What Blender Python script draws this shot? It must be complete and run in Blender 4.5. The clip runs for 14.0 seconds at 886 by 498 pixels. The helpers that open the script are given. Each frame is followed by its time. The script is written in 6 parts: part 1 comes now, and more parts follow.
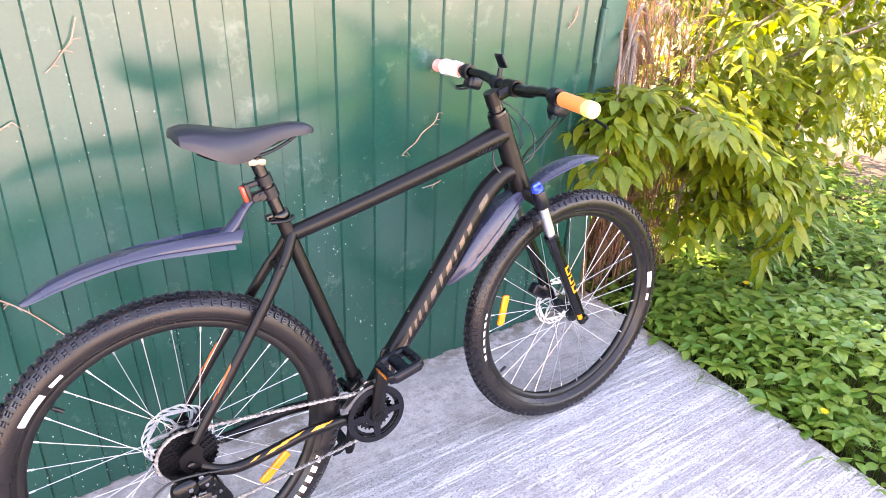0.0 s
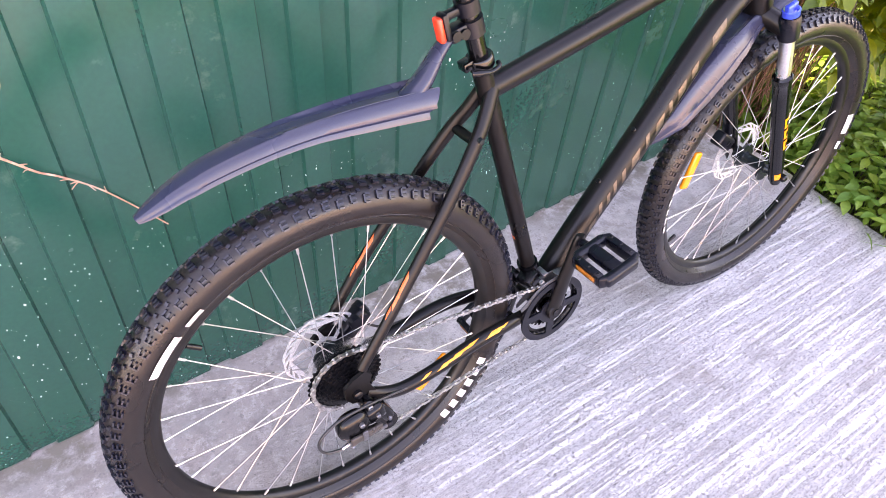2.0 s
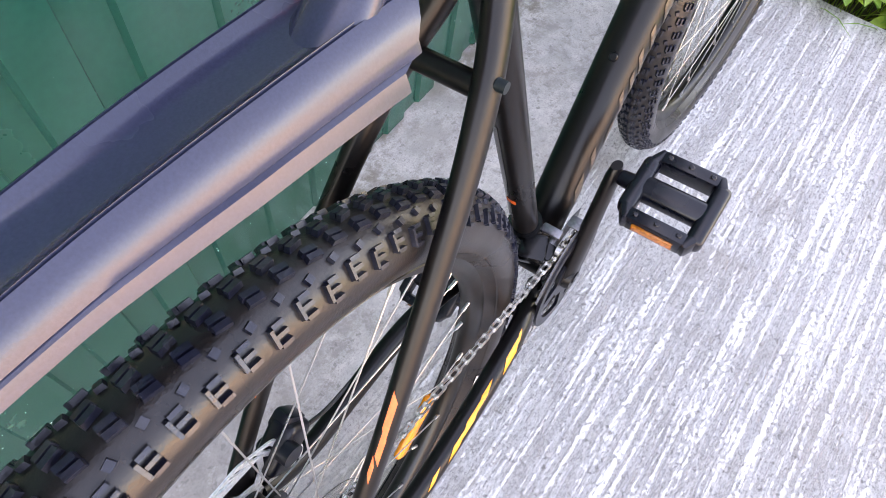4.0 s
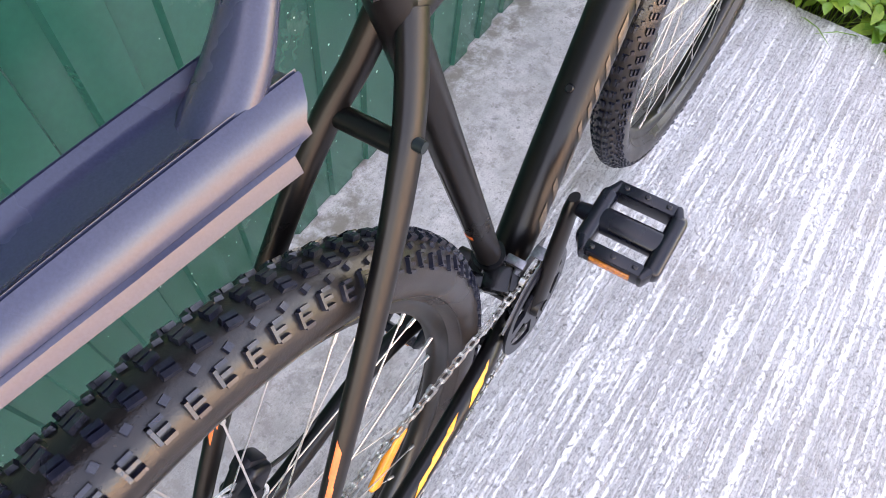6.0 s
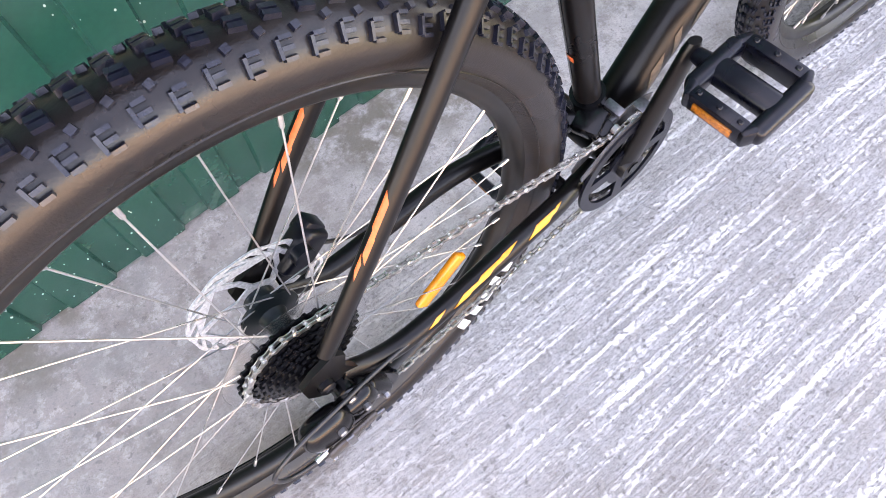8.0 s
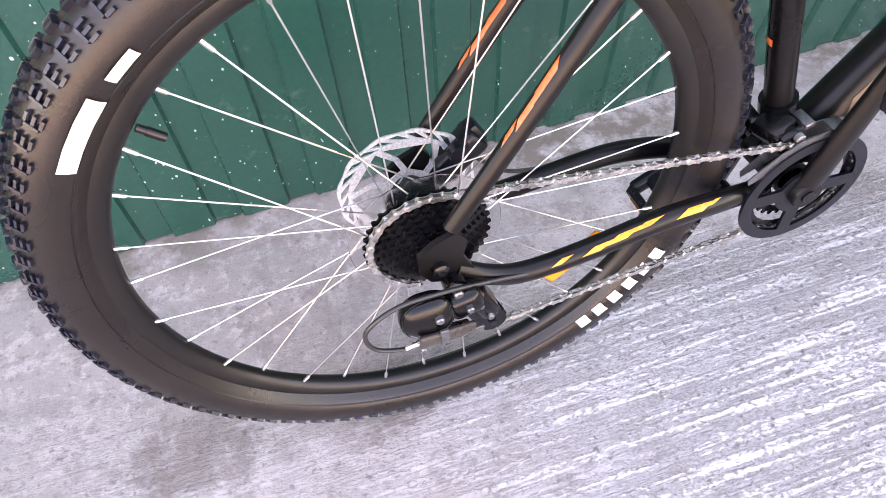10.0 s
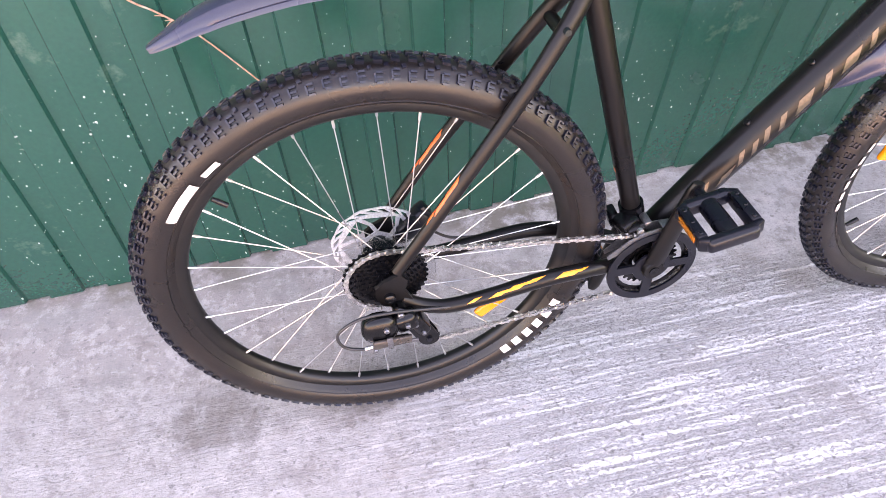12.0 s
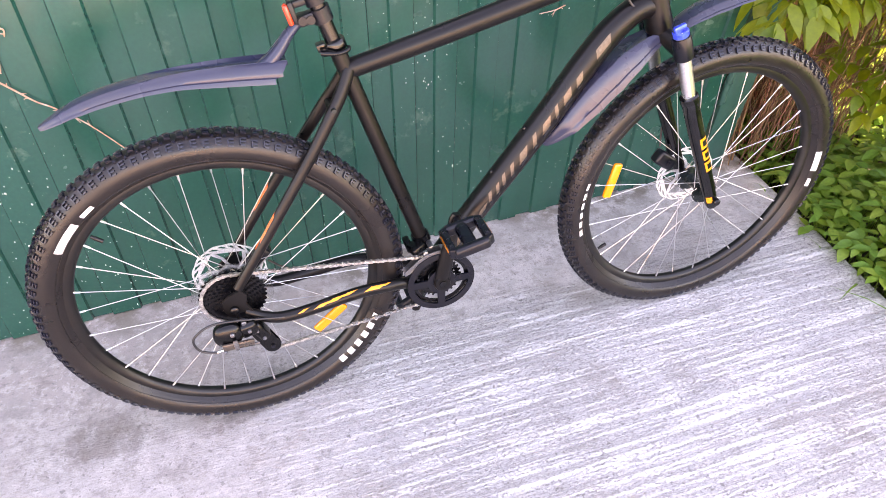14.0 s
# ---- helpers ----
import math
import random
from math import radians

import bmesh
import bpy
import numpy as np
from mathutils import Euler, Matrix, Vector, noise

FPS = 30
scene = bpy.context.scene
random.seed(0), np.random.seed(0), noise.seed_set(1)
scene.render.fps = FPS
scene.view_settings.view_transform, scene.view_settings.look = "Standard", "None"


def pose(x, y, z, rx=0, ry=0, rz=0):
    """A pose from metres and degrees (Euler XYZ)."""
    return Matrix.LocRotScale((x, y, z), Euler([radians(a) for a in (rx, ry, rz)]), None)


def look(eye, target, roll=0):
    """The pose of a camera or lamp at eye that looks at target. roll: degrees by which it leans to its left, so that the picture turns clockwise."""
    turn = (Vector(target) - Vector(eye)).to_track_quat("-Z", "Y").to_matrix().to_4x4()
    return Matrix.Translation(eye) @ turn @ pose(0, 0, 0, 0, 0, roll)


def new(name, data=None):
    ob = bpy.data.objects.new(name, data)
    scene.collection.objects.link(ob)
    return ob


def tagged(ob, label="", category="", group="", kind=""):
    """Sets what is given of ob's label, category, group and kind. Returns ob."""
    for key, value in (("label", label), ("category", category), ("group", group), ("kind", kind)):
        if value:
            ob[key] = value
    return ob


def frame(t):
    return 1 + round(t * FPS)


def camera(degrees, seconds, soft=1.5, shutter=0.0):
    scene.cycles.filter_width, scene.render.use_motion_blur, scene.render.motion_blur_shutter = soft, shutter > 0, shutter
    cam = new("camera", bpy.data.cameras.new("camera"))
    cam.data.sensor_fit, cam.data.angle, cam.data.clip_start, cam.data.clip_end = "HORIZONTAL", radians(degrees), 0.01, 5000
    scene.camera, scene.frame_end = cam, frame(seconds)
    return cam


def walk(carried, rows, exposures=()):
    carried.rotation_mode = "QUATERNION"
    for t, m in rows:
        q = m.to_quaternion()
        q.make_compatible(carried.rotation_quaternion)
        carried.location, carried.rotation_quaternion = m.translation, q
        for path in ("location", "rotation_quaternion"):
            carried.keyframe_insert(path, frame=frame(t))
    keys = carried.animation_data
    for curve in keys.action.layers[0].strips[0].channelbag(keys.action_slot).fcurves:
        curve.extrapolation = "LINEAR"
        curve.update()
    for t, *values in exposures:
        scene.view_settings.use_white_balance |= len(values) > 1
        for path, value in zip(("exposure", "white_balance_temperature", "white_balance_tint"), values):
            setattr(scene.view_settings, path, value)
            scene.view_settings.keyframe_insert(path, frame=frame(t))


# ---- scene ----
cam = camera(69.2, 14.0, soft=0.6)
PATH = [
    (0, (-0.0166, 0.9466, 1.3904), (0.8323, 2.5413, 0.5323), 0.09),
    (0.5, (-0.0754, 1.0260, 1.3737), (0.7880, 2.5821, 0.4610), 1.46),
    (1, (-0.0602, 1.1637, 1.3465), (0.6622, 2.7186, 0.3167), 1.92),
    (1.5, (-0.0896, 1.3164, 1.3241), (0.5849, 2.7648, 0.1211), 2.37),
    (2, (-0.1895, 1.5375, 1.3027), (0.5375, 2.7794, -0.0863), 2.12),
    (2.5, (-0.1802, 1.7805, 1.2143), (0.2753, 2.8789, -0.3938), -3.55),
    (3, (-0.1527, 1.9884, 1.0782), (0.2865, 2.8214, -0.6862), -3.90),
    (3.5, (-0.1120, 2.0558, 1.0088), (0.4258, 2.7205, -0.7992), -1.79),
    (4, (0.0135, 2.0570, 1.0355), (0.8423, 2.6595, -0.6821), 5.03),
    (4.2, (0.0565, 2.0580, 1.0429), (0.9291, 2.6395, -0.6601), 5.41),
    (6.3, (0.0678, 2.0207, 1.0598), (0.8826, 2.6685, -0.6480), 1.09),
    (6.5, (0.0734, 2.0142, 1.0615), (0.8795, 2.6666, -0.6486), -0.01),
    (7, (0.1134, 2.0140, 1.0243), (0.8512, 2.7042, -0.7018), -2.30),
    (7.5, (0.1388, 2.0065, 1.0093), (0.8148, 2.7202, -0.7325), -2.52),
    (8, (0.0227, 1.9465, 0.9982), (0.4674, 2.6256, -0.8297), -1.92),
    (8.5, (-0.0856, 1.8583, 1.0393), (0.2465, 2.7375, -0.7261), -5.72),
    (9, (-0.1084, 1.8020, 0.9757), (0.2212, 2.8298, -0.7081), -2.70),
    (9.2, (-0.0909, 1.7897, 0.9116), (0.1563, 2.8713, -0.7524), -4.33),
    (11.3, (-0.0156, 1.6817, 0.9174), (0.0838, 2.8967, -0.6681), -7.53),
    (11.5, (0.0016, 1.6411, 1.0249), (0.0553, 2.8873, -0.5385), -9.13),
    (12, (0.0400, 1.5330, 1.1852), (0.1388, 2.8141, -0.3474), -3.82),
    (12.5, (0.0540, 1.4205, 1.2692), (0.2116, 2.7986, -0.1716), -4.44),
    (13, (0.0607, 1.2847, 1.3237), (0.2629, 2.6892, -0.0857), -2.94),
    (13.5, (0.1503, 1.2003, 1.3429), (0.4211, 2.6239, -0.0356), 0.11),
    (14, (0.2208, 1.1526, 1.3461), (0.5451, 2.6023, 0.0070), -1.04),
]
EXPOSURE = 4.30
WB = [(0, EXPOSURE + 0.05, 9000, 36), (2.0, EXPOSURE, 9700, 40), (4.0, EXPOSURE, 10200, 28), (7.5, EXPOSURE, 10200, 28), (9.0, EXPOSURE, 10200, 33), (14, EXPOSURE - 0.03, 10300, 38)]
walk(cam, [(t, look(eye, target, roll)) for t, eye, target, roll in PATH], WB)

# ---- world, sun ----
SUN_AZ, SUN_EL = 24.0, 48.0         # degrees: to the left of straight behind the wall, above the horizon
world = bpy.data.worlds.new("sky")
scene.world = world
world.use_nodes = True
wn = world.node_tree.nodes
sky = wn.new("ShaderNodeTexSky")
sky.sky_type = "NISHITA"
sky.sun_disc = False
sky.sun_elevation = radians(SUN_EL)
sky.sun_rotation = radians(-SUN_AZ)
wn["Background"].inputs["Strength"].default_value = 0.10
world.node_tree.links.new(sky.outputs["Color"], wn["Background"].inputs["Color"])
sun = new("sun", bpy.data.lights.new("sun", "SUN"))
sun.data.energy, sun.data.angle, sun.data.color = 3.0, radians(0.6), (1.0, 0.93, 0.84)
_az, _el = radians(SUN_AZ), radians(SUN_EL)
sun.matrix_world = look((0, 0, 6), (math.sin(_az) * math.cos(_el), -math.cos(_az) * math.cos(_el), 6 - math.sin(_el)))

# ---- mesh helpers ----
def part(name, bm, material, parent=None, label="", smooth=True):
    """One mesh object from a bmesh, under a thing or a part."""
    me = bpy.data.meshes.new(name)
    bmesh.ops.recalc_face_normals(bm, faces=bm.faces)
    bm.to_mesh(me)
    bm.free()
    if smooth:
        for p in me.polygons:
            p.use_smooth = True
        me.set_sharp_from_angle(angle=radians(38))
    me.materials.append(material)
    ob = new(name, me)
    ob.parent = parent
    return tagged(ob, label)


def empty(name, m, label, category, group=""):
    ob = new(name)
    ob.empty_display_size = 0.1
    ob.matrix_world = m
    return tagged(ob, label, category, group)


def frames_along(points):
    """Tangent, side and up at each point of a path, carried along without twist."""
    pts = [Vector(p) for p in points]
    out, side = [], None
    for i, p in enumerate(pts):
        t = (pts[min(i + 1, len(pts) - 1)] - pts[max(i - 1, 0)]).normalized()
        if side is None:
            ref = Vector((0, 1, 0)) if abs(t.y) < 0.9 else Vector((0, 0, 1))
            side = (ref - t * ref.dot(t)).normalized()
        else:
            side = (side - t * side.dot(t)).normalized()
        out.append((p, t, side, side.cross(t)))
    return out


def spline(points, steps=6):
    """A smooth path through the points."""
    pts = [Vector(p) for p in points]
    res = []
    for i in range(len(pts) - 1):
        a, b, c, d = pts[max(i - 1, 0)], pts[i], pts[i + 1], pts[min(i + 2, len(pts) - 1)]
        for k in range(steps):
            t = k / steps
            res.append(0.5 * (2 * b + (c - a) * t + (2 * a - 5 * b + 4 * c - d) * t * t + (3 * b - a - 3 * c + d) * t ** 3))
    res.append(pts[-1])
    return res


def tube(bm, points, radius, n=14, flat=1.0, cap=True):
    """A round or oval tube along a path. radius: one, or one at each end, or one at each point; flat: the oval's up radius over its side radius."""
    fr = frames_along(points)
    m = len(fr)
    if not isinstance(radius, (list, tuple)):
        rad = [radius] * m
    elif len(radius) == m:
        rad = list(radius)
    else:
        rad = [radius[0] + (radius[-1] - radius[0]) * i / (m - 1) for i in range(m)]
        if len(radius) > 2:
            rad = [float(np.interp(i / (m - 1), np.linspace(0, 1, len(radius)), radius)) for i in range(m)]
    rings = []
    for (p, t, s, u), r in zip(fr, rad):
        rings.append([bm.verts.new(p + s * (r * math.cos(a)) + u * (r * flat * math.sin(a)))
                      for a in (2 * math.pi * k / n for k in range(n))])
    for a, b in zip(rings, rings[1:]):
        for k in range(n):
            bm.faces.new((a[k], a[(k + 1) % n], b[(k + 1) % n], b[k]))
    if cap:
        bm.faces.new(rings[0][::-1])
        bm.faces.new(rings[-1])
    return bm


def lathe(bm, profile, n=64, centre=(0, 0, 0), closed=False):
    """Turns (radius, y) about the y axis through centre."""
    c = Vector(centre)
    rings = []
    for r, y in profile:
        rings.append([bm.verts.new(c + Vector((r * math.cos(a), y, r * math.sin(a)))) for a in (2 * math.pi * k / n for k in range(n))])
    pairs = list(zip(rings, rings[1:]))
    if closed:
        pairs.append((rings[-1], rings[0]))
    for a, b in pairs:
        for k in range(n):
            bm.faces.new((a[k], b[k], b[(k + 1) % n], a[(k + 1) % n]))
    return bm


def block(bm, size, m=Matrix(), bevel=0.0, seg=2, taper=1.0):
    """A box of that size at m, its edges rounded, its top face scaled by taper."""
    t = bmesh.new()
    bmesh.ops.create_cube(t, size=1.0)
    for v in t.verts:
        k = taper if v.co.z > 0 else 1.0
        v.co = Vector((v.co.x * size[0] * k, v.co.y * size[1] * k, v.co.z * size[2]))
    if bevel:
        bmesh.ops.bevel(t, geom=list(t.edges), offset=bevel, segments=seg, affect="EDGES", profile=0.5)
    add(bm, t, m)
    return bm


def add(bm, other, m=Matrix()):
    """Puts a copy of another bmesh, at m, into bm."""
    vs = {v: bm.verts.new(m @ v.co) for v in other.verts}
    for f in other.faces:
        bm.faces.new([vs[v] for v in f.verts])
    other.free()
    return bm


def plate(bm, outline, y0, y1, holes=()):
    """A flat plate of an outline in (x, z), from y0 to y1, with holes given as outlines."""
    t = bmesh.new()
    edges = []
    for loop in (outline, *holes):
        vs = [t.verts.new((x, 0, z)) for x, z in loop]
        edges += [t.edges.new((vs[i], vs[(i + 1) % len(vs)])) for i in range(len(vs))]
    bmesh.ops.triangle_fill(t, use_beauty=True, use_dissolve=False, edges=edges, normal=(0, -1, 0))
    back = bmesh.ops.duplicate(t, geom=list(t.verts) + list(t.edges) + list(t.faces))
    pairs = back["vert_map"]
    moved = {e for e in back["geom"] if isinstance(e, bmesh.types.BMVert)}
    for v in t.verts:
        v.co.y = y1 if v in moved else y0
    loops = [e for e in t.edges if len(e.link_faces) == 1 and e.verts[0] not in moved and e.verts[1] not in moved]
    for e in loops:
        a, b = e.verts
        t.faces.new((a, b, pairs[b], pairs[a]))
    add(bm, t)
    return bm


def ring(x, z, r, n=24, a0=0.0):
    return [(x + r * math.cos(a0 + 2 * math.pi * k / n), z + r * math.sin(a0 + 2 * math.pi * k / n)) for k in range(n)]


# ---- materials ----
def material(name, colour, rough=0.5, metal=0.0, grain=(0.0, 60.0), stain=(0.0, 4.0, None), bump=(0.0, 80.0), coat=0.0, random_hue=0.0, spec=0.5, rough_var=0.1):
    """A surface with a fine grain, larger stains and a fine relief, at real size."""
    m = bpy.data.materials.new(name)
    m.use_nodes = True
    nt = m.node_tree
    N, L = nt.nodes, nt.links
    b = N["Principled BSDF"]
    b.inputs["Roughness"].default_value = rough
    b.inputs["Metallic"].default_value = metal
    b.inputs["Coat Weight"].default_value = coat
    b.inputs["Specular IOR Level"].default_value = spec
    tc = N.new("ShaderNodeTexCoord")
    def noise_tex(scale, detail=4.0, stretch=None):
        t = N.new("ShaderNodeTexNoise")
        t.inputs["Scale"].default_value, t.inputs["Detail"].default_value = scale, detail
        if stretch:
            mp = N.new("ShaderNodeMapping")
            mp.inputs["Scale"].default_value = stretch
            L.new(tc.outputs["Object"], mp.inputs["Vector"])
            L.new(mp.outputs["Vector"], t.inputs["Vector"])
        else:
            L.new(tc.outputs["Object"], t.inputs["Vector"])
        return t
    col = N.new("ShaderNodeRGB")
    col.outputs[0].default_value = (*colour, 1)
    out = col.outputs[0]
    def mix(fac, a, c, kind="MIX"):
        x = N.new("ShaderNodeMix")
        x.data_type, x.blend_type = "RGBA", kind
        if isinstance(fac, (int, float)):
            x.inputs[0].default_value = fac
        else:
            L.new(fac, x.inputs[0])
        L.new(a, x.inputs[6])
        if isinstance(c, tuple):
            x.inputs[7].default_value = (*c, 1)
        else:
            L.new(c, x.inputs[7])
        return x.outputs[2]
    def ramp(src, lo, hi):
        r = N.new("ShaderNodeMapRange")
        r.inputs[1].default_value, r.inputs[2].default_value = lo, hi
        r.interpolation_type = "SMOOTHSTEP"
        L.new(src, r.inputs[0])
        return r.outputs[0]
    if stain[0]:
        s = noise_tex(stain[1], 5.0)
        f = N.new("ShaderNodeMath")
        f.operation = "MULTIPLY"
        f.inputs[1].default_value = stain[0]
        L.new(ramp(s.outputs[0], 0.45, 0.7), f.inputs[0])
        out = mix(f.outputs[0], out, stain[2] or tuple(c * 0.6 for c in colour))
    if grain[0]:
        g = noise_tex(grain[1], 6.0)
        r = N.new("ShaderNodeMapRange")
        r.inputs[1].default_value, r.inputs[2].default_value = 0.3, 0.7
        r.inputs[3].default_value, r.inputs[4].default_value = 1 - grain[0], 1 + grain[0]
        L.new(g.outputs[0], r.inputs[0])
        mulc = N.new("ShaderNodeVectorMath")
        mulc.operation = "SCALE"
        L.new(out, mulc.inputs[0])
        L.new(r.outputs[0], mulc.inputs["Scale"])
        out = mulc.outputs[0]
    if random_hue:
        oi = N.new("ShaderNodeNewGeometry")
        h = N.new("ShaderNodeHueSaturation")
        for src, lo, hi, slot in ((oi.outputs["Random Per Island"], 0.5 - random_hue, 0.5 + random_hue, "Hue"),
                                  (oi.outputs["Random Per Island"], 1 + 5 * random_hue, 1 - 6 * random_hue, "Value")):
            r = N.new("ShaderNodeMapRange")
            r.inputs[3].default_value, r.inputs[4].default_value = lo, hi
            L.new(src, r.inputs[0])
            L.new(r.outputs[0], h.inputs[slot])
        L.new(out, h.inputs["Color"])
        out = h.outputs[0]
    L.new(out, b.inputs["Base Color"])
    if rough_var:
        rn = noise_tex(9.0, 5.0)
        r = N.new("ShaderNodeMapRange")
        r.inputs[1].default_value, r.inputs[2].default_value = 0.3, 0.7
        r.inputs[3].default_value, r.inputs[4].default_value = max(rough - rough_var, 0.03), min(rough + rough_var, 1)
        L.new(rn.outputs[0], r.inputs[0])
        L.new(r.outputs[0], b.inputs["Roughness"])
    if bump[0]:
        t = noise_tex(bump[1], 6.0)
        bp = N.new("ShaderNodeBump")
        bp.inputs["Strength"].default_value, bp.inputs["Distance"].default_value = 1.0, bump[0]
        L.new(t.outputs[0], bp.inputs["Height"])
        L.new(bp.outputs[0], b.inputs["Normal"])
    return m


PAINT = material("matt_black_paint", (0.0034, 0.0029, 0.0030), 0.32, 0.0, (0.12, 900), (0.25, 6, (0.0060, 0.0052, 0.0050)), (0.00003, 900), rough_var=0.06, spec=0.26)
GLOSS = material("gloss_black_paint", (0.0020, 0.0020, 0.0024), 0.16, rough_var=0.05, spec=0.45)
RUBBER = material("tyre_rubber", (0.0105, 0.0084, 0.0080), 0.31, 0.0, (0.25, 300), (0.5, 14, (0.0180, 0.0140, 0.0122)), (0.0002, 500), rough_var=0.10, spec=0.38)
TREAD = material("dusty_tread_rubber", (0.0060, 0.0072, 0.0150), 0.32, 0.0, (0.3, 300), (0.6, 40, (0.0330, 0.0340, 0.0390)), (0.0003, 400), rough_var=0.12, spec=0.50)
RIM = material("black_rim", (0.005, 0.0045, 0.0042), 0.36, 0.2, (0.1, 200), (0.3, 10, (0.03, 0.028, 0.026)))
STEEL = material("bright_steel", (0.72, 0.71, 0.70), 0.28, 1.0, (0.1, 200), rough_var=0.12)
SPOKE = material("spoke_steel", (0.50, 0.50, 0.51), 0.34, 0.85, rough_var=0.1)
ROTOR = material("rotor_steel", (0.72, 0.72, 0.73), 0.36, 0.55, (0.25, 300))
LINK = material("dull_link_steel", (0.20, 0.20, 0.21), 0.30, 0.9, (0.2, 300))
CHAIN = material("oiled_chain_steel", (0.62, 0.60, 0.57), 0.30, 1.0, (0.3, 300), (0.6, 90, (0.16, 0.14, 0.13)), rough_var=0.15)
DARKSTEEL = material("black_steel", (0.0022, 0.0022, 0.0030), 0.24, 0.0, (0.2, 300), rough_var=0.12, spec=0.34)
PLASTIC = material("black_plastic", (0.0026, 0.0032, 0.0066), 0.33, 0.0, (0.15, 400), bump=(0.00004, 700), spec=0.34)
FENDERM = material("grey_fender_plastic", (0.020, 0.024, 0.048), 0.26, 0.0, (0.12, 700), (0.25, 7, (0.040, 0.038, 0.042)), (0.00005, 1200), rough_var=0.06)
SADDLEM = material("saddle_vinyl", (0.0105, 0.0105, 0.0175), 0.46, 0.0, (0.15, 500), (0.2, 12, None), (0.00012, 900))
CABLE = material("black_cable_sleeve", (0.015, 0.015, 0.016), 0.35)
ORANGE = material("orange_reflector", (0.95, 0.27, 0.008), 0.22, 0.0, (0.1, 500), bump=(0.0004, 420), coat=0.5)
AMBER = material("amber_pedal_reflector", (0.36, 0.105, 0.008), 0.25, 0.0, (0.5, 300), bump=(0.0006, 420), coat=0.5)
REDLENS = material("red_lens", (0.75, 0.05, 0.02), 0.18, 0.0, bump=(0.0005, 350), coat=0.6)
DECAL_Y = material("yellow_decal", (0.82, 0.27, 0.012), 0.35, 0.0, (0.25, 200), (0.4, 60, (0.45, 0.2, 0.02)))
DECAL_O = material("orange_decal", (0.78, 0.13, 0.03), 0.35, 0.0, (0.2, 200))
DECAL_W = material("white_print", (0.62, 0.61, 0.60), 0.6, 0.0, (0.1, 300), (0.3, 60, (0.55, 0.54, 0.53)))
DECAL_G = material("bronze_print", (0.105, 0.084, 0.068), 0.40, 0.7, (0.2, 200), rough_var=0.08)
DECAL_D = material("dark_print", (0.008, 0.008, 0.009), 0.25)
BLUE = material("blue_anodised", (0.03, 0.10, 0.75), 0.28, 0.6)
GRIPO = material("orange_grip_rubber", (0.90, 0.24, 0.06), 0.6, 0.0, (0.1, 300), bump=(0.0006, 260))
GRIPY = material("yellow_grip_end", (0.85, 0.75, 0.20), 0.55)
GRIPP = material("pink_grip_rubber", (0.85, 0.34, 0.28), 0.6, 0.0, (0.1, 300), bump=(0.0006, 260))
WRAP = material("creased_clear_wrap", (0.85, 0.80, 0.80), 0.25, 0.0, (0.1, 90), bump=(0.002, 120))
DERM = material("moulded_black_resin", (0.0018, 0.0018, 0.0022), 0.20, rough_var=0.08, spec=0.32)
HUBM = material("black_hub", (0.012, 0.020, 0.022), 0.30, 0.5)
CLEAR = bpy.data.materials.new("clear_plastic")
CLEAR.use_nodes = True
_b = CLEAR.node_tree.nodes["Principled BSDF"]
_b.inputs["Base Color"].default_value = (0.92, 0.92, 0.92, 1)
_b.inputs["Roughness"].default_value = 0.2
_b.inputs["Transmission Weight"].default_value = 1.0
_b.inputs["IOR"].default_value = 1.18

# ---- the setting ----
WALL = pose(0, 2.612, 0, 4.4, 0, 6.4)      # the wall's own frame: x along it, its face at y = 0
WALL_END = 1.505


def on_wall(bm):
    bm.transform(WALL)
    return bm


SLAB_X = 1.728


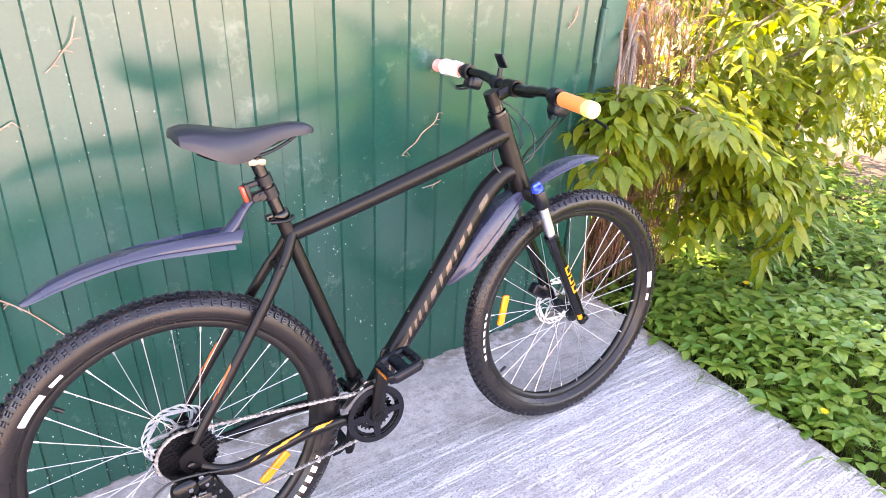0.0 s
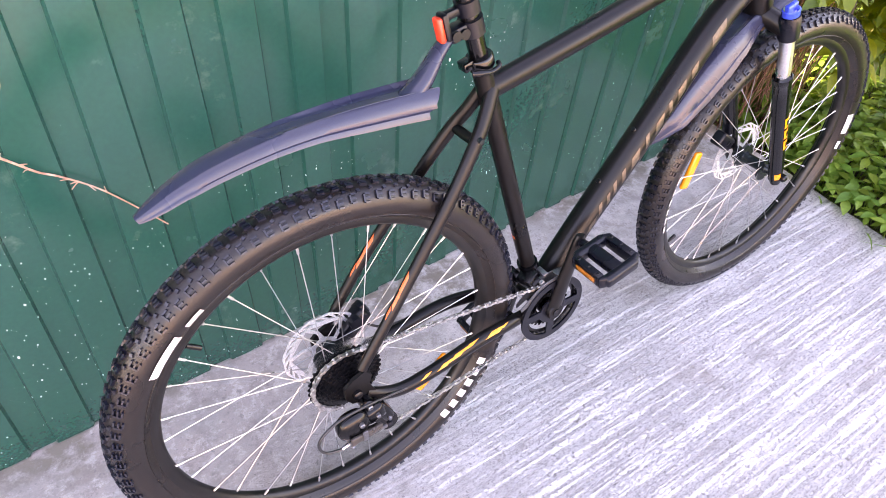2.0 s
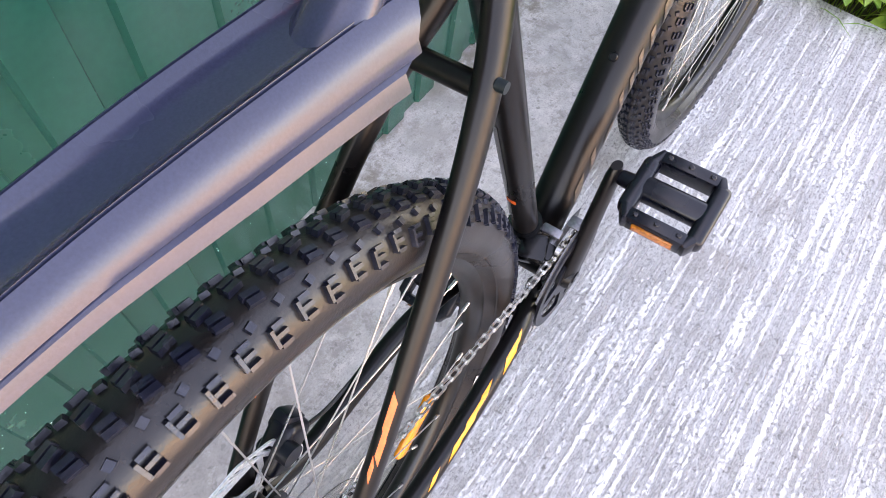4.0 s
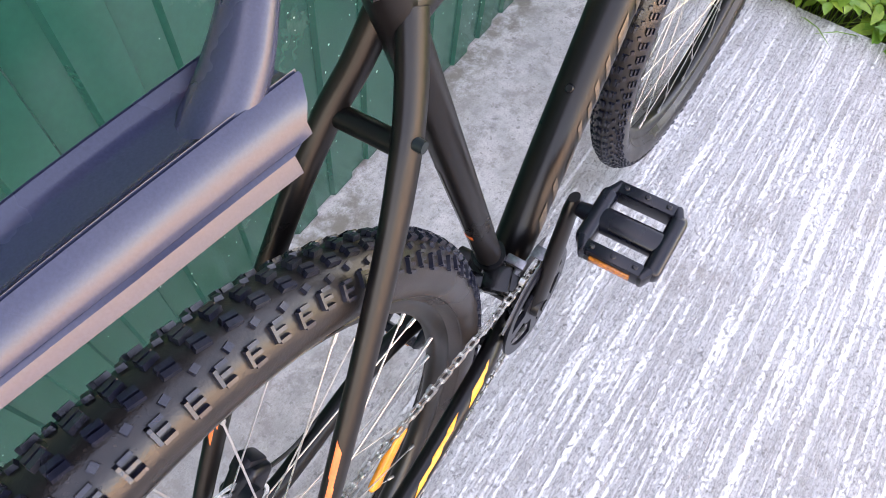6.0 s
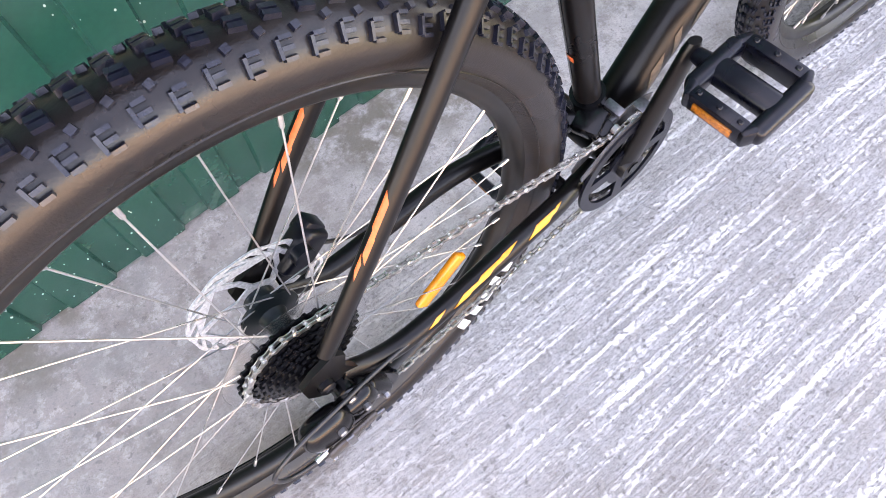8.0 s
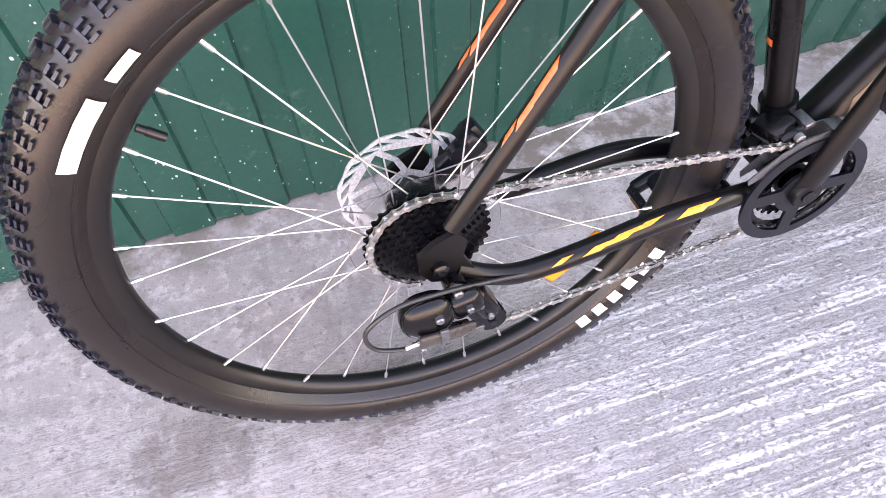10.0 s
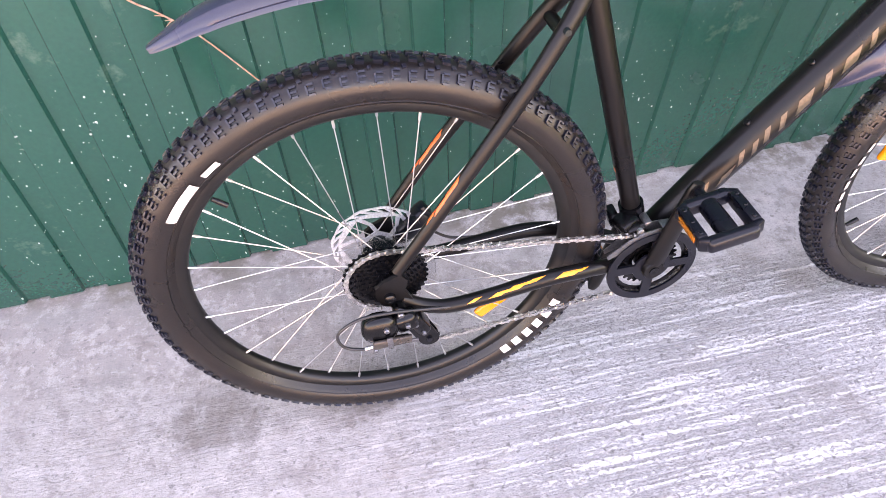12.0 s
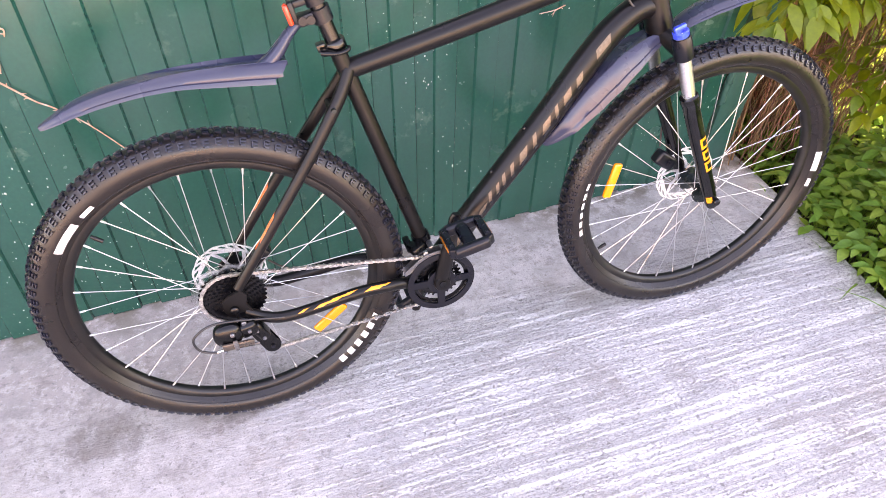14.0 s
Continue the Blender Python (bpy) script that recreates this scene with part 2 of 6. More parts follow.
def concrete_material():
    m = bpy.data.materials.new("brushed_concrete")
    m.use_nodes = True
    N, L = m.node_tree.nodes, m.node_tree.links
    b = N["Principled BSDF"]
    b.inputs["Roughness"].default_value = 0.88
    tc = N.new("ShaderNodeTexCoord")
    def tex(scale, detail, stretch=(1, 1, 1), turn=0.0, rough=0.5):
        mp = N.new("ShaderNodeMapping")
        mp.inputs["Scale"].default_value = stretch
        rot = N.new("ShaderNodeVectorRotate")
        rot.rotation_type = "Z_AXIS"
        rot.inputs["Angle"].default_value = radians(turn)
        L.new(tc.outputs["Object"], rot.inputs["Vector"])
        L.new(rot.outputs[0], mp.inputs["Vector"])
        t = N.new("ShaderNodeTexNoise")
        t.inputs["Scale"].default_value, t.inputs["Detail"].default_value, t.inputs["Roughness"].default_value = scale, detail, rough
        L.new(mp.outputs[0], t.inputs["Vector"])
        return t.outputs[0]
    def rng(src, a, c, lo=0.0, hi=1.0):
        r = N.new("ShaderNodeMapRange")
        r.interpolation_type = "SMOOTHSTEP"
        for i, v in enumerate((a, c, lo, hi)):
            r.inputs[1 + i].default_value = v
        L.new(src, r.inputs[0])
        return r.outputs[0]
    def math_(op, a, c):
        x = N.new("ShaderNodeMath")
        x.operation = op
        for i, v in enumerate((a, c)):
            if isinstance(v, (int, float)):
                x.inputs[i].default_value = v
            else:
                L.new(v, x.inputs[i])
        return x.outputs[0]
    def mix(fac, a, c):
        x = N.new("ShaderNodeMix")
        x.data_type = "RGBA"
        if isinstance(fac, (int, float)):
            x.inputs[0].default_value = fac
        else:
            L.new(fac, x.inputs[0])
        for i, v in ((6, a), (7, c)):
            if isinstance(v, tuple):
                x.inputs[i].default_value = (*v, 1)
            else:
                L.new(v, x.inputs[i])
        return x.outputs[2]
    long = tex(1.0, 3.0, (1.9, 66, 1), BRUSH, 0.62)             # trowelled ridges along the slab
    tear = tex(1.0, 7.0, (95, 165, 1), BRUSH + 2.0, 0.78)       # their torn crests
    fine = tex(1.0, 4.0, (6, 150, 1), BRUSH - 1.5, 0.65)
    patch = tex(1.3, 5.0)
    grit = tex(240, 4.0, rough=0.75)
    speck = tex(75, 3.0)
    streak = math_("ADD", math_("ADD", long, math_("MULTIPLY", math_("SUBTRACT", tear, 0.5), 1.45)), math_("MULTIPLY", math_("SUBTRACT", fine, 0.5), 0.8))
    sep = N.new("ShaderNodeSeparateXYZ")
    L.new(tc.outputs["Object"], sep.inputs[0])
    wob = math_("MULTIPLY", math_("SUBTRACT", tex(2.2, 4.0), 0.5), 0.6)
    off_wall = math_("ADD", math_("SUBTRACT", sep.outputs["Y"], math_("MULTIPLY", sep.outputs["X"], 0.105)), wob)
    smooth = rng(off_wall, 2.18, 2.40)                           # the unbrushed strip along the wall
    worn = rng(math_("ADD", sep.outputs["X"], math_("MULTIPLY", wob, 0.8)), -0.20, 0.42)
    brushed = math_("MULTIPLY", math_("SUBTRACT", 1.0, smooth), math_("ADD", math_("MULTIPLY", worn, 0.75), 0.25))
    c = mix(rng(patch, 0.35, 0.7), (0.615, 0.596, 0.584), (0.705, 0.690, 0.680))
    c = mix(math_("MULTIPLY", math_("SUBTRACT", 1.0, brushed), 0.85), c, mix(worn, (0.325, 0.272, 0.242), (0.47, 0.440, 0.418)))
    c = mix(math_("MULTIPLY", math_("MULTIPLY", rng(streak, 0.40, 0.28), brushed), 0.20), c, (0.88, 0.87, 0.87))
    c = mix(math_("MULTIPLY", math_("MULTIPLY", rng(streak, 0.53, 0.68), brushed), 0.66), c, (0.25, 0.238, 0.232))
    c = mix(math_("MULTIPLY", math_("MULTIPLY", rng(fine, 0.54, 0.64), brushed), 0.35), c, (0.36, 0.35, 0.35))
    c = mix(math_("MULTIPLY", rng(tear, 0.53, 0.60), 0.48), c, (0.26, 0.25, 0.24))
    rough_part = math_("SUBTRACT", 1.0, math_("MULTIPLY", brushed, 0.7))
    c = mix(math_("MULTIPLY", math_("MULTIPLY", rng(tex(17.0, 8.0, rough=0.8), 0.48, 0.60), rough_part), 0.58), c, (0.20, 0.168, 0.148))
    c = mix(math_("MULTIPLY", math_("MULTIPLY", rng(tex(26.0, 8.0, rough=0.8), 0.50, 0.42), rough_part), 0.42), c, (0.66, 0.615, 0.585))
    c = mix(math_("MULTIPLY", rng(grit, 0.51, 0.62), 0.42), c, (0.24, 0.225, 0.215))
    c = mix(math_("MULTIPLY", rng(speck, 0.62, 0.67), 0.60), c, (0.17, 0.16, 0.15))
    c = mix(math_("MULTIPLY", rng(tex(3.1, 6.0, rough=0.65), 0.50, 0.70), 0.55), c, (0.32, 0.275, 0.245))
    c = mix(math_("MULTIPLY", smooth, math_("MULTIPLY", rng(tex(7.0, 7.0, rough=0.75), 0.42, 0.62), 0.60)), c, (0.29, 0.275, 0.255))
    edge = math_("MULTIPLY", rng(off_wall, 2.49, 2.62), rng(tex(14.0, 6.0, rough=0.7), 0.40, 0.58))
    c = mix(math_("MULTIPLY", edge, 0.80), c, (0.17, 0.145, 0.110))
    # dark oily stains
    for sx, sy, rad in ((-0.40, 2.16, 0.10), (-0.08, 2.16, 0.05)):
        dx = math_("SUBTRACT", sep.outputs["X"], sx)
        dy = math_("SUBTRACT", sep.outputs["Y"], sy)
        dist = math_("ADD", math_("SQRT", math_("ADD", math_("MULTIPLY", dx, dx), math_("MULTIPLY", dy, dy)), 0.0), math_("MULTIPLY", math_("SUBTRACT", tex(11.0, 8.0, rough=0.75), 0.5), 0.42))
        c = mix(math_("MULTIPLY", rng(dist, rad * 1.2, rad * 0.1), 0.62), c, (0.15, 0.12, 0.100))
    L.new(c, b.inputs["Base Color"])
    h = math_("ADD", math_("MULTIPLY", rng(streak, 0.36, 0.72), math_("MULTIPLY", brushed, -0.9)), math_("ADD", math_("MULTIPLY", grit, 0.20), math_("MULTIPLY", tear, -0.30)))
    bp = N.new("ShaderNodeBump")
    bp.inputs["Strength"].default_value, bp.inputs["Distance"].default_value = 1.0, 0.0034
    L.new(h, bp.inputs["Height"])
    L.new(bp.outputs[0], b.inputs["Normal"])
    return m


def wall_material():
    m = material("green_wall_paint", (0.0014, 0.061, 0.045), 0.22, 0.0, (0.06, 120), (0.45, 2.3, (0.003, 0.065, 0.047)), (0.00008, 160), rough_var=0.06, spec=0.80)
    N, L = m.node_tree.nodes, m.node_tree.links
    b = N["Principled BSDF"]
    tc = N.new("ShaderNodeTexCoord")
    src = b.inputs["Base Color"].links[0].from_socket
    def speck(scale, size, stretch=(1, 1, 1)):
        mp = N.new("ShaderNodeMapping")
        mp.inputs["Scale"].default_value = stretch
        L.new(tc.outputs["Object"], mp.inputs[0])
        v = N.new("ShaderNodeTexVoronoi")
        v.inputs["Scale"].default_value = scale
        L.new(mp.outputs[0], v.inputs["Vector"])
        w = N.new("ShaderNodeTexWhiteNoise")
        L.new(v.outputs["Position"], w.inputs["Vector"])
        mu = N.new("ShaderNodeMath")
        mu.operation = "MULTIPLY"
        mu.inputs[1].default_value = size
        pw = N.new("ShaderNodeMath")
        pw.operation = "POWER"
        pw.inputs[1].default_value = 4.2
        L.new(w.outputs["Value"], pw.inputs[0])
        L.new(pw.outputs[0], mu.inputs[0])
        lt = N.new("ShaderNodeMath")
        lt.operation = "LESS_THAN"
        nz = N.new("ShaderNodeTexNoise")
        nz.inputs["Scale"].default_value, nz.inputs["Detail"].default_value = 2.6, 4.0
        L.new(tc.outputs["Object"], nz.inputs["Vector"])
        mr = N.new("ShaderNodeMapRange")
        mr.inputs[1].default_value, mr.inputs[2].default_value, mr.inputs[3].default_value, mr.inputs[4].default_value = 0.42, 0.64, 0.10, 1.0
        L.new(nz.outputs[0], mr.inputs[0])
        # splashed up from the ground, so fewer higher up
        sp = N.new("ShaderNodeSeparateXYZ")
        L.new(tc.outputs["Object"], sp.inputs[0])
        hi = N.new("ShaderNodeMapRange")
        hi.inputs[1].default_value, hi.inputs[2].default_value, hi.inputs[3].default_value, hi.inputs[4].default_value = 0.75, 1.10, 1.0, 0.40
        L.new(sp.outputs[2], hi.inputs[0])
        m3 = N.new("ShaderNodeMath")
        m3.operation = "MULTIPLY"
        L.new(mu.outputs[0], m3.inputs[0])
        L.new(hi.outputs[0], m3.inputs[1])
        m2 = N.new("ShaderNodeMath")
        m2.operation = "MULTIPLY"
        L.new(m3.outputs[0], m2.inputs[0])
        L.new(mr.outputs[0], m2.inputs[1])
        L.new(v.outputs["Distance"], lt.inputs[0])
        L.new(m2.outputs[0], lt.inputs[1])
        return lt.outputs[0]
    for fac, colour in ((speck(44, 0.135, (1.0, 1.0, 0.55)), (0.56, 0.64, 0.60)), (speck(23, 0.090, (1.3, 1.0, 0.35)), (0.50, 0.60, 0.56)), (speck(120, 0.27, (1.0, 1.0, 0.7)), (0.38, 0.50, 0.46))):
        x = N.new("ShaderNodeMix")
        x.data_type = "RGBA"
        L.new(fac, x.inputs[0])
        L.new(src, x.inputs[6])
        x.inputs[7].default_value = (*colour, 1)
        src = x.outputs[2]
    # pale dusty smears
    n = N.new("ShaderNodeTexNoise")
    n.inputs["Scale"].default_value, n.inputs["Detail"].default_value, n.inputs["Roughness"].default_value = 6.0, 7.0, 0.7
    L.new(tc.outputs["Object"], n.inputs["Vector"])
    r = N.new("ShaderNodeMapRange")
    r.inputs[1].default_value, r.inputs[2].default_value, r.inputs[4].default_value = 0.60, 0.80, 0.45
    L.new(n.outputs[0], r.inputs[0])
    x = N.new("ShaderNodeMix")
    x.data_type = "RGBA"
    L.new(r.outputs[0], x.inputs[0])
    L.new(src, x.inputs[6])
    x.inputs[7].default_value = (0.20, 0.30, 0.25, 1)
    L.new(x.outputs[2], b.inputs["Base Color"])
    return m


BRUSH = -4.0
CONCRETE = concrete_material()
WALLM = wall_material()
SOIL = material("soil", (0.060, 0.045, 0.030), 0.95, 0.0, (0.4, 120), (0.6, 3, (0.035, 0.045, 0.015)), (0.01, 40))
# boards out of view, tinted warm so that the wall's sheen reflects warm
UNSEEN_BOARD = material("unseen_warm_board", (0.56, 0.41, 0.28), 0.8, 0.0, (0.3, 60), (0.4, 2, None))

# ground sheet to the horizon, the slab on it
bm = bmesh.new()
bmesh.ops.create_grid(bm, x_segments=60, y_segments=60, size=1.0)
for v in bm.verts:
    v.co = Vector((math.copysign(abs(v.co.x) ** 3 * 900, v.co.x) + 2.5, math.copysign(abs(v.co.y) ** 3 * 900, v.co.y) + 2.5, -0.10))
    d = math.hypot(v.co.x - 2.5, v.co.y - 2.5)
    if d < 40 and v.co.x > SLAB_X + 0.1:
        v.co.z += 0.03 * noise.noise(v.co * 0.7)
tagged(part("ground", bm, SOIL), "dark soil under the weeds beside the slab", "ground", kind="structure")

bm = bmesh.new()
SLAB_SKEW = 0.008
def slab_edge(y):
    return SLAB_X + SLAB_SKEW * (2.5 - y) + 0.008 * noise.noise(Vector((0, y * 3, 0))) + 0.004 * noise.noise(Vector((0, y * 17, 3)))
ys = [-12, -9, -6, -4, -3] + [-2 + 5.0 * i / 200 for i in range(201)]
xs = [-9, -6, -3, -1.5, -0.8, 0, 0.5, 1.0, 1.5]
grid = []
for y in ys:
    row = []
    for x in xs:
        row.append(bm.verts.new((x, y, 0.0)))
    e = slab_edge(y)
    w = 0.004 * noise.noise(Vector((5, y * 25, 0)))
    for dx, z in ((-0.03, 0.0), (-0.006 + w, -0.002), (0.0, -0.012 + w), (0.004, -0.16)):
        row.append(bm.verts.new((e + dx, y, z)))
    grid.append(row)
for a, b in zip(grid, grid[1:]):
    for i in range(len(a) - 1):
        bm.faces.new((a[i], a[i + 1], b[i + 1], b[i]))
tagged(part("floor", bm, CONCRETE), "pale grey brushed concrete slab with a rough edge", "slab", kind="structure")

# profiled sheet wall
PITCH, DEPTH = 0.1120, 0.008
def rib(k, z):
    """Where rib k begins at height z: the older sheets lean a little and are pulled a little wider."""
    if k >= 0:
        return RIB0 + k * PITCH
    n = -k
    return RIB0 - 0.1160 * n + (0.017 + 0.0165 * min(n, 6)) * (z - 0.8) * min(1.0, n / 1.5)


def sheet(bm, k0, x1, z0, z1, y):
    """Strips of the sheet from rib k0 to the end x1, front and back, 1 mm thick."""
    lines = []
    k = k0
    while rib(k, z0) < x1:
        for dx, dy in ((0.0, 0.0), (0.0045, DEPTH), (0.0515, DEPTH), (0.056, 0.0)):
            if rib(k, z0) + dx < x1:
                lines.append((rib(k, z0) + dx, rib(k, z1) + dx, y + dy))
        k += 1
    lines.append((x1, x1, lines[-1][2]))
    for a, b in zip(lines, lines[1:]):
        f = [bm.verts.new(p) for p in ((a[0], a[2], z0), (b[0], b[2], z0), (b[1], b[2], z1), (a[1], a[2], z1))]
        bm.faces.new(f)
        g = [bm.verts.new(v.co + Vector((0, 0.001, 0))) for v in f]
        bm.faces.new(g[::-1])
        bm.faces.new((f[1], f[0], g[0], g[1]))


RIB0 = -0.078
bm = bmesh.new()
sheet(bm, -46, WALL_END, 0.004, 2.3, 0.0)
on_wall(bm)
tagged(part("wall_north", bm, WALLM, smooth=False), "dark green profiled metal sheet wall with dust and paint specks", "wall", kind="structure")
# unseen shed body, added this deep to keep sun off the shrub
bm = bmesh.new()
block(bm, (6.9, 3.2, 2.28), WALL @ pose(-2.02, 1.635, 1.14))
tagged(part("added_shed_body", bm, UNSEEN_BOARD, smooth=False), "plain unseen shed body added behind the green sheet to shade the shrub", "wall", kind="structure")

# unseen pale gravel beyond the weeds, behind the walk, added to brighten the wall's reflection
bm = bmesh.new()
bmesh.ops.create_grid(bm, x_segments=40, y_segments=40, size=1.0)
for v in bm.verts:
    v.co = Vector((v.co.x * 5 + 6.75, v.co.y * 5.6 - 6.4, -0.03 + 0.012 * noise.noise(v.co * 11)))
tagged(part("added_gravel", bm, material("unseen_pale_gravel", (0.50, 0.45, 0.39), 0.95, 0.0, (0.3, 80), (0.4, 1.5, (0.34, 0.30, 0.25)), (0.01, 45))), "unseen pale gravel yard behind the slab, added to brighten the wall's reflection", "gravel", kind="structure")

# unseen fence added across the sunlit yard, behind the walk, mirrored in the wall
bm = bmesh.new()
for i in range(120):
    h = 1.70 + 0.05 * noise.noise(Vector((i * 0.7, 0, 0)))
    block(bm, (0.145, 0.03, h), pose(-9.0 + 0.15 * i, -12.2, h / 2 - 0.1))
tagged(part("added_fence", bm, UNSEEN_BOARD, smooth=False), "plain board fence out of view, added for the wall's warm reflection", "fence", kind="structure")

# ---- the bicycle ----
YAW, LEANED = 5.0, 4.2
_f = Vector((math.cos(radians(YAW)), math.sin(radians(YAW)), 0))
_l = Vector((-_f.y, _f.x, 0))
_u = Vector((0, 0, math.cos(radians(LEANED)))) + _l * math.sin(radians(LEANED))
_s = _u.cross(_f)
BIKE = Matrix(((_f.x, _s.x, _u.x, -0.0116), (_f.y, _s.y, _u.y, 2.1620), (_f.z, _s.z, _u.z, -0.002), (0, 0, 0, 1)))
bicycle = empty("bicycle", BIKE, "matt black mountain bike leaning against the green wall", "bicycle")

R_AXLE, F_AXLE, BB = Vector((0.0065, 0, 0.3760)), Vector((1.151, 0, 0.3760)), Vector((0.4533, 0, 0.3095))
HEAD_T, HEAD_B = Vector((0.888, 0, 1.005)), Vector((0.961, 0, 0.803))
STEER = -2.2
_axis = (HEAD_T - HEAD_B).normalized()
TURNED = Matrix.Translation(HEAD_B) @ Matrix.Rotation(radians(STEER), 4, _axis) @ Matrix.Translation(-HEAD_B)


def steered(bm):
    bm.transform(TURNED)
    return bm


def same(bm):
    return bm


def at_dropout(bm):
    bm.transform(Matrix.Translation((0.004, 0, 0.0150)))
    return bm


def at_hanger(bm):
    bm.transform(Matrix.Translation((0.004, 0.008, 0.0250)))
    return bm


def tyre(c, phase):
    """Carcass with a lathe, and rows of moulded knobs on it."""
    bm = bmesh.new()
    rc, r = 0.3405, 0.0300
    prof = []
    for k in range(25):
        a = radians(-142 + 284 * k / 24)
        prof.append((rc + r * math.cos(a), 0.0300 * math.sin(a)))
    prof += [(0.3100, 0.0105), (0.3100, -0.0105)]
    lathe(bm, prof, 128, c, closed=True)
    # fine moulding lines on the side
    for side in (-1, 1):
        for rr, yy in ((0.3220, 0.0238),):
            lathe(bm, [(rr - 0.0009, side * (yy - 0.0006)), (rr, side * (yy + 0.0010)), (rr + 0.0009, side * (yy + 0.0002))], 128, c)
    tread = bmesh.new()
    def knob(th, a, ln, wd, ht, skew=0.0, taper=0.82):
        t = Vector((-math.sin(th), 0, math.cos(th)))
        rad = Vector((math.cos(th), 0, math.sin(th)))
        nrm = (rad * math.cos(a) + Vector((0, 1, 0)) * math.sin(a)).normalized()
        acr = t.cross(nrm).normalized()
        acr, tt = (acr + t * skew).normalized(), (t - acr * skew).normalized()
        base = Vector(c) + rad * (rc + r * math.cos(a)) + Vector((0, 1, 0)) * (0.0300 * math.sin(a))
        vs = []
        for h, k in ((-0.0015, 1.0), (ht, taper)):
            for sx, sy in ((-1, -1), (1, -1), (1, 1), (-1, 1)):
                vs.append(tread.verts.new(base + nrm * h + tt * (sx * ln / 2 * k) + acr * (sy * wd / 2 * k)))
        tread.faces.new(vs[4:8])
        for i in range(4):
            tread.faces.new((vs[i], vs[(i + 1) % 4], vs[4 + (i + 1) % 4], vs[4 + i]))
    n = 108
    for k in range(n):
        th = 2 * math.pi * (k + phase) / n
        step = 2 * math.pi / n
        odd = k % 2
        for s in (-1, 1):
            # centre pair
            for dk in (-4.4, 4.4):
                knob(th + 0.06 * s * step, s * radians((12.5 if odd else 11.0) + dk), 0.0112, 0.0041, 0.0042, 0.14 * s, 0.90)
            # step between centre and shoulder
            knob(th + 0.5 * step, s * radians(33 if odd else 29), 0.0062, 0.0056, 0.0030, -0.3 * s)
            # shoulder knob: a back and three prongs
            kk = radians(57 if odd else 52) * s
            knob(th + 0.21 * step, kk, 0.0026, 0.0125, 0.0034, 0.0, 0.9)
            for dk in (-10.8, 0.0, 10.8):
                knob(th - 0.05 * step, kk + radians(dk), 0.0088, 0.0029, 0.0034 if dk else 0.0029, 0.0, 0.9)
    return bm, tread


def wheel_mesh(c):
    bm = bmesh.new()
    w = 0.0125
    k = 0.992
    prof = [(0.3185, -w), (0.3185, -w + 0.0018), (0.309, -w + 0.002), (0.309, w - 0.002), (0.3185, w - 0.0018), (0.3185, w),
            (0.312, w + 0.0004), (0.304, w - 0.0005), (0.2985, 0.0075), (0.2965, 0.003), (0.2965, -0.003), (0.2985, -0.0075), (0.304, -w + 0.0005), (0.312, -w - 0.0004)]
    lathe(bm, [(a * k, b) for a, b in prof], 128, c, closed=True)
    return bm


def arc_patch(bm, c, r0, r1, a0, a1, y_of, n=12, lift=0.0020):
    """A thin printed strip on the side of a tyre between two radii."""
    top = []
    for k in range(n + 1):
        a = a0 + (a1 - a0) * k / n
        top.append([bm.verts.new(Vector(c) + Vector((r * math.cos(a), y_of(r) - lift, r * math.sin(a)))) for r in (r0, (r0 + r1) / 2, r1)])
    for a, b in zip(top, top[1:]):
        for i in range(2):
            bm.faces.new((a[i], a[i + 1], b[i + 1], b[i]))
    return bm


def side_y(r):
    """The right side of the tyre at that radius."""
    x = max(-1.0, min(1.0, (r - 0.3405) / 0.0300))
    return -0.0300 * math.sqrt(max(0.0, 1 - x * x))


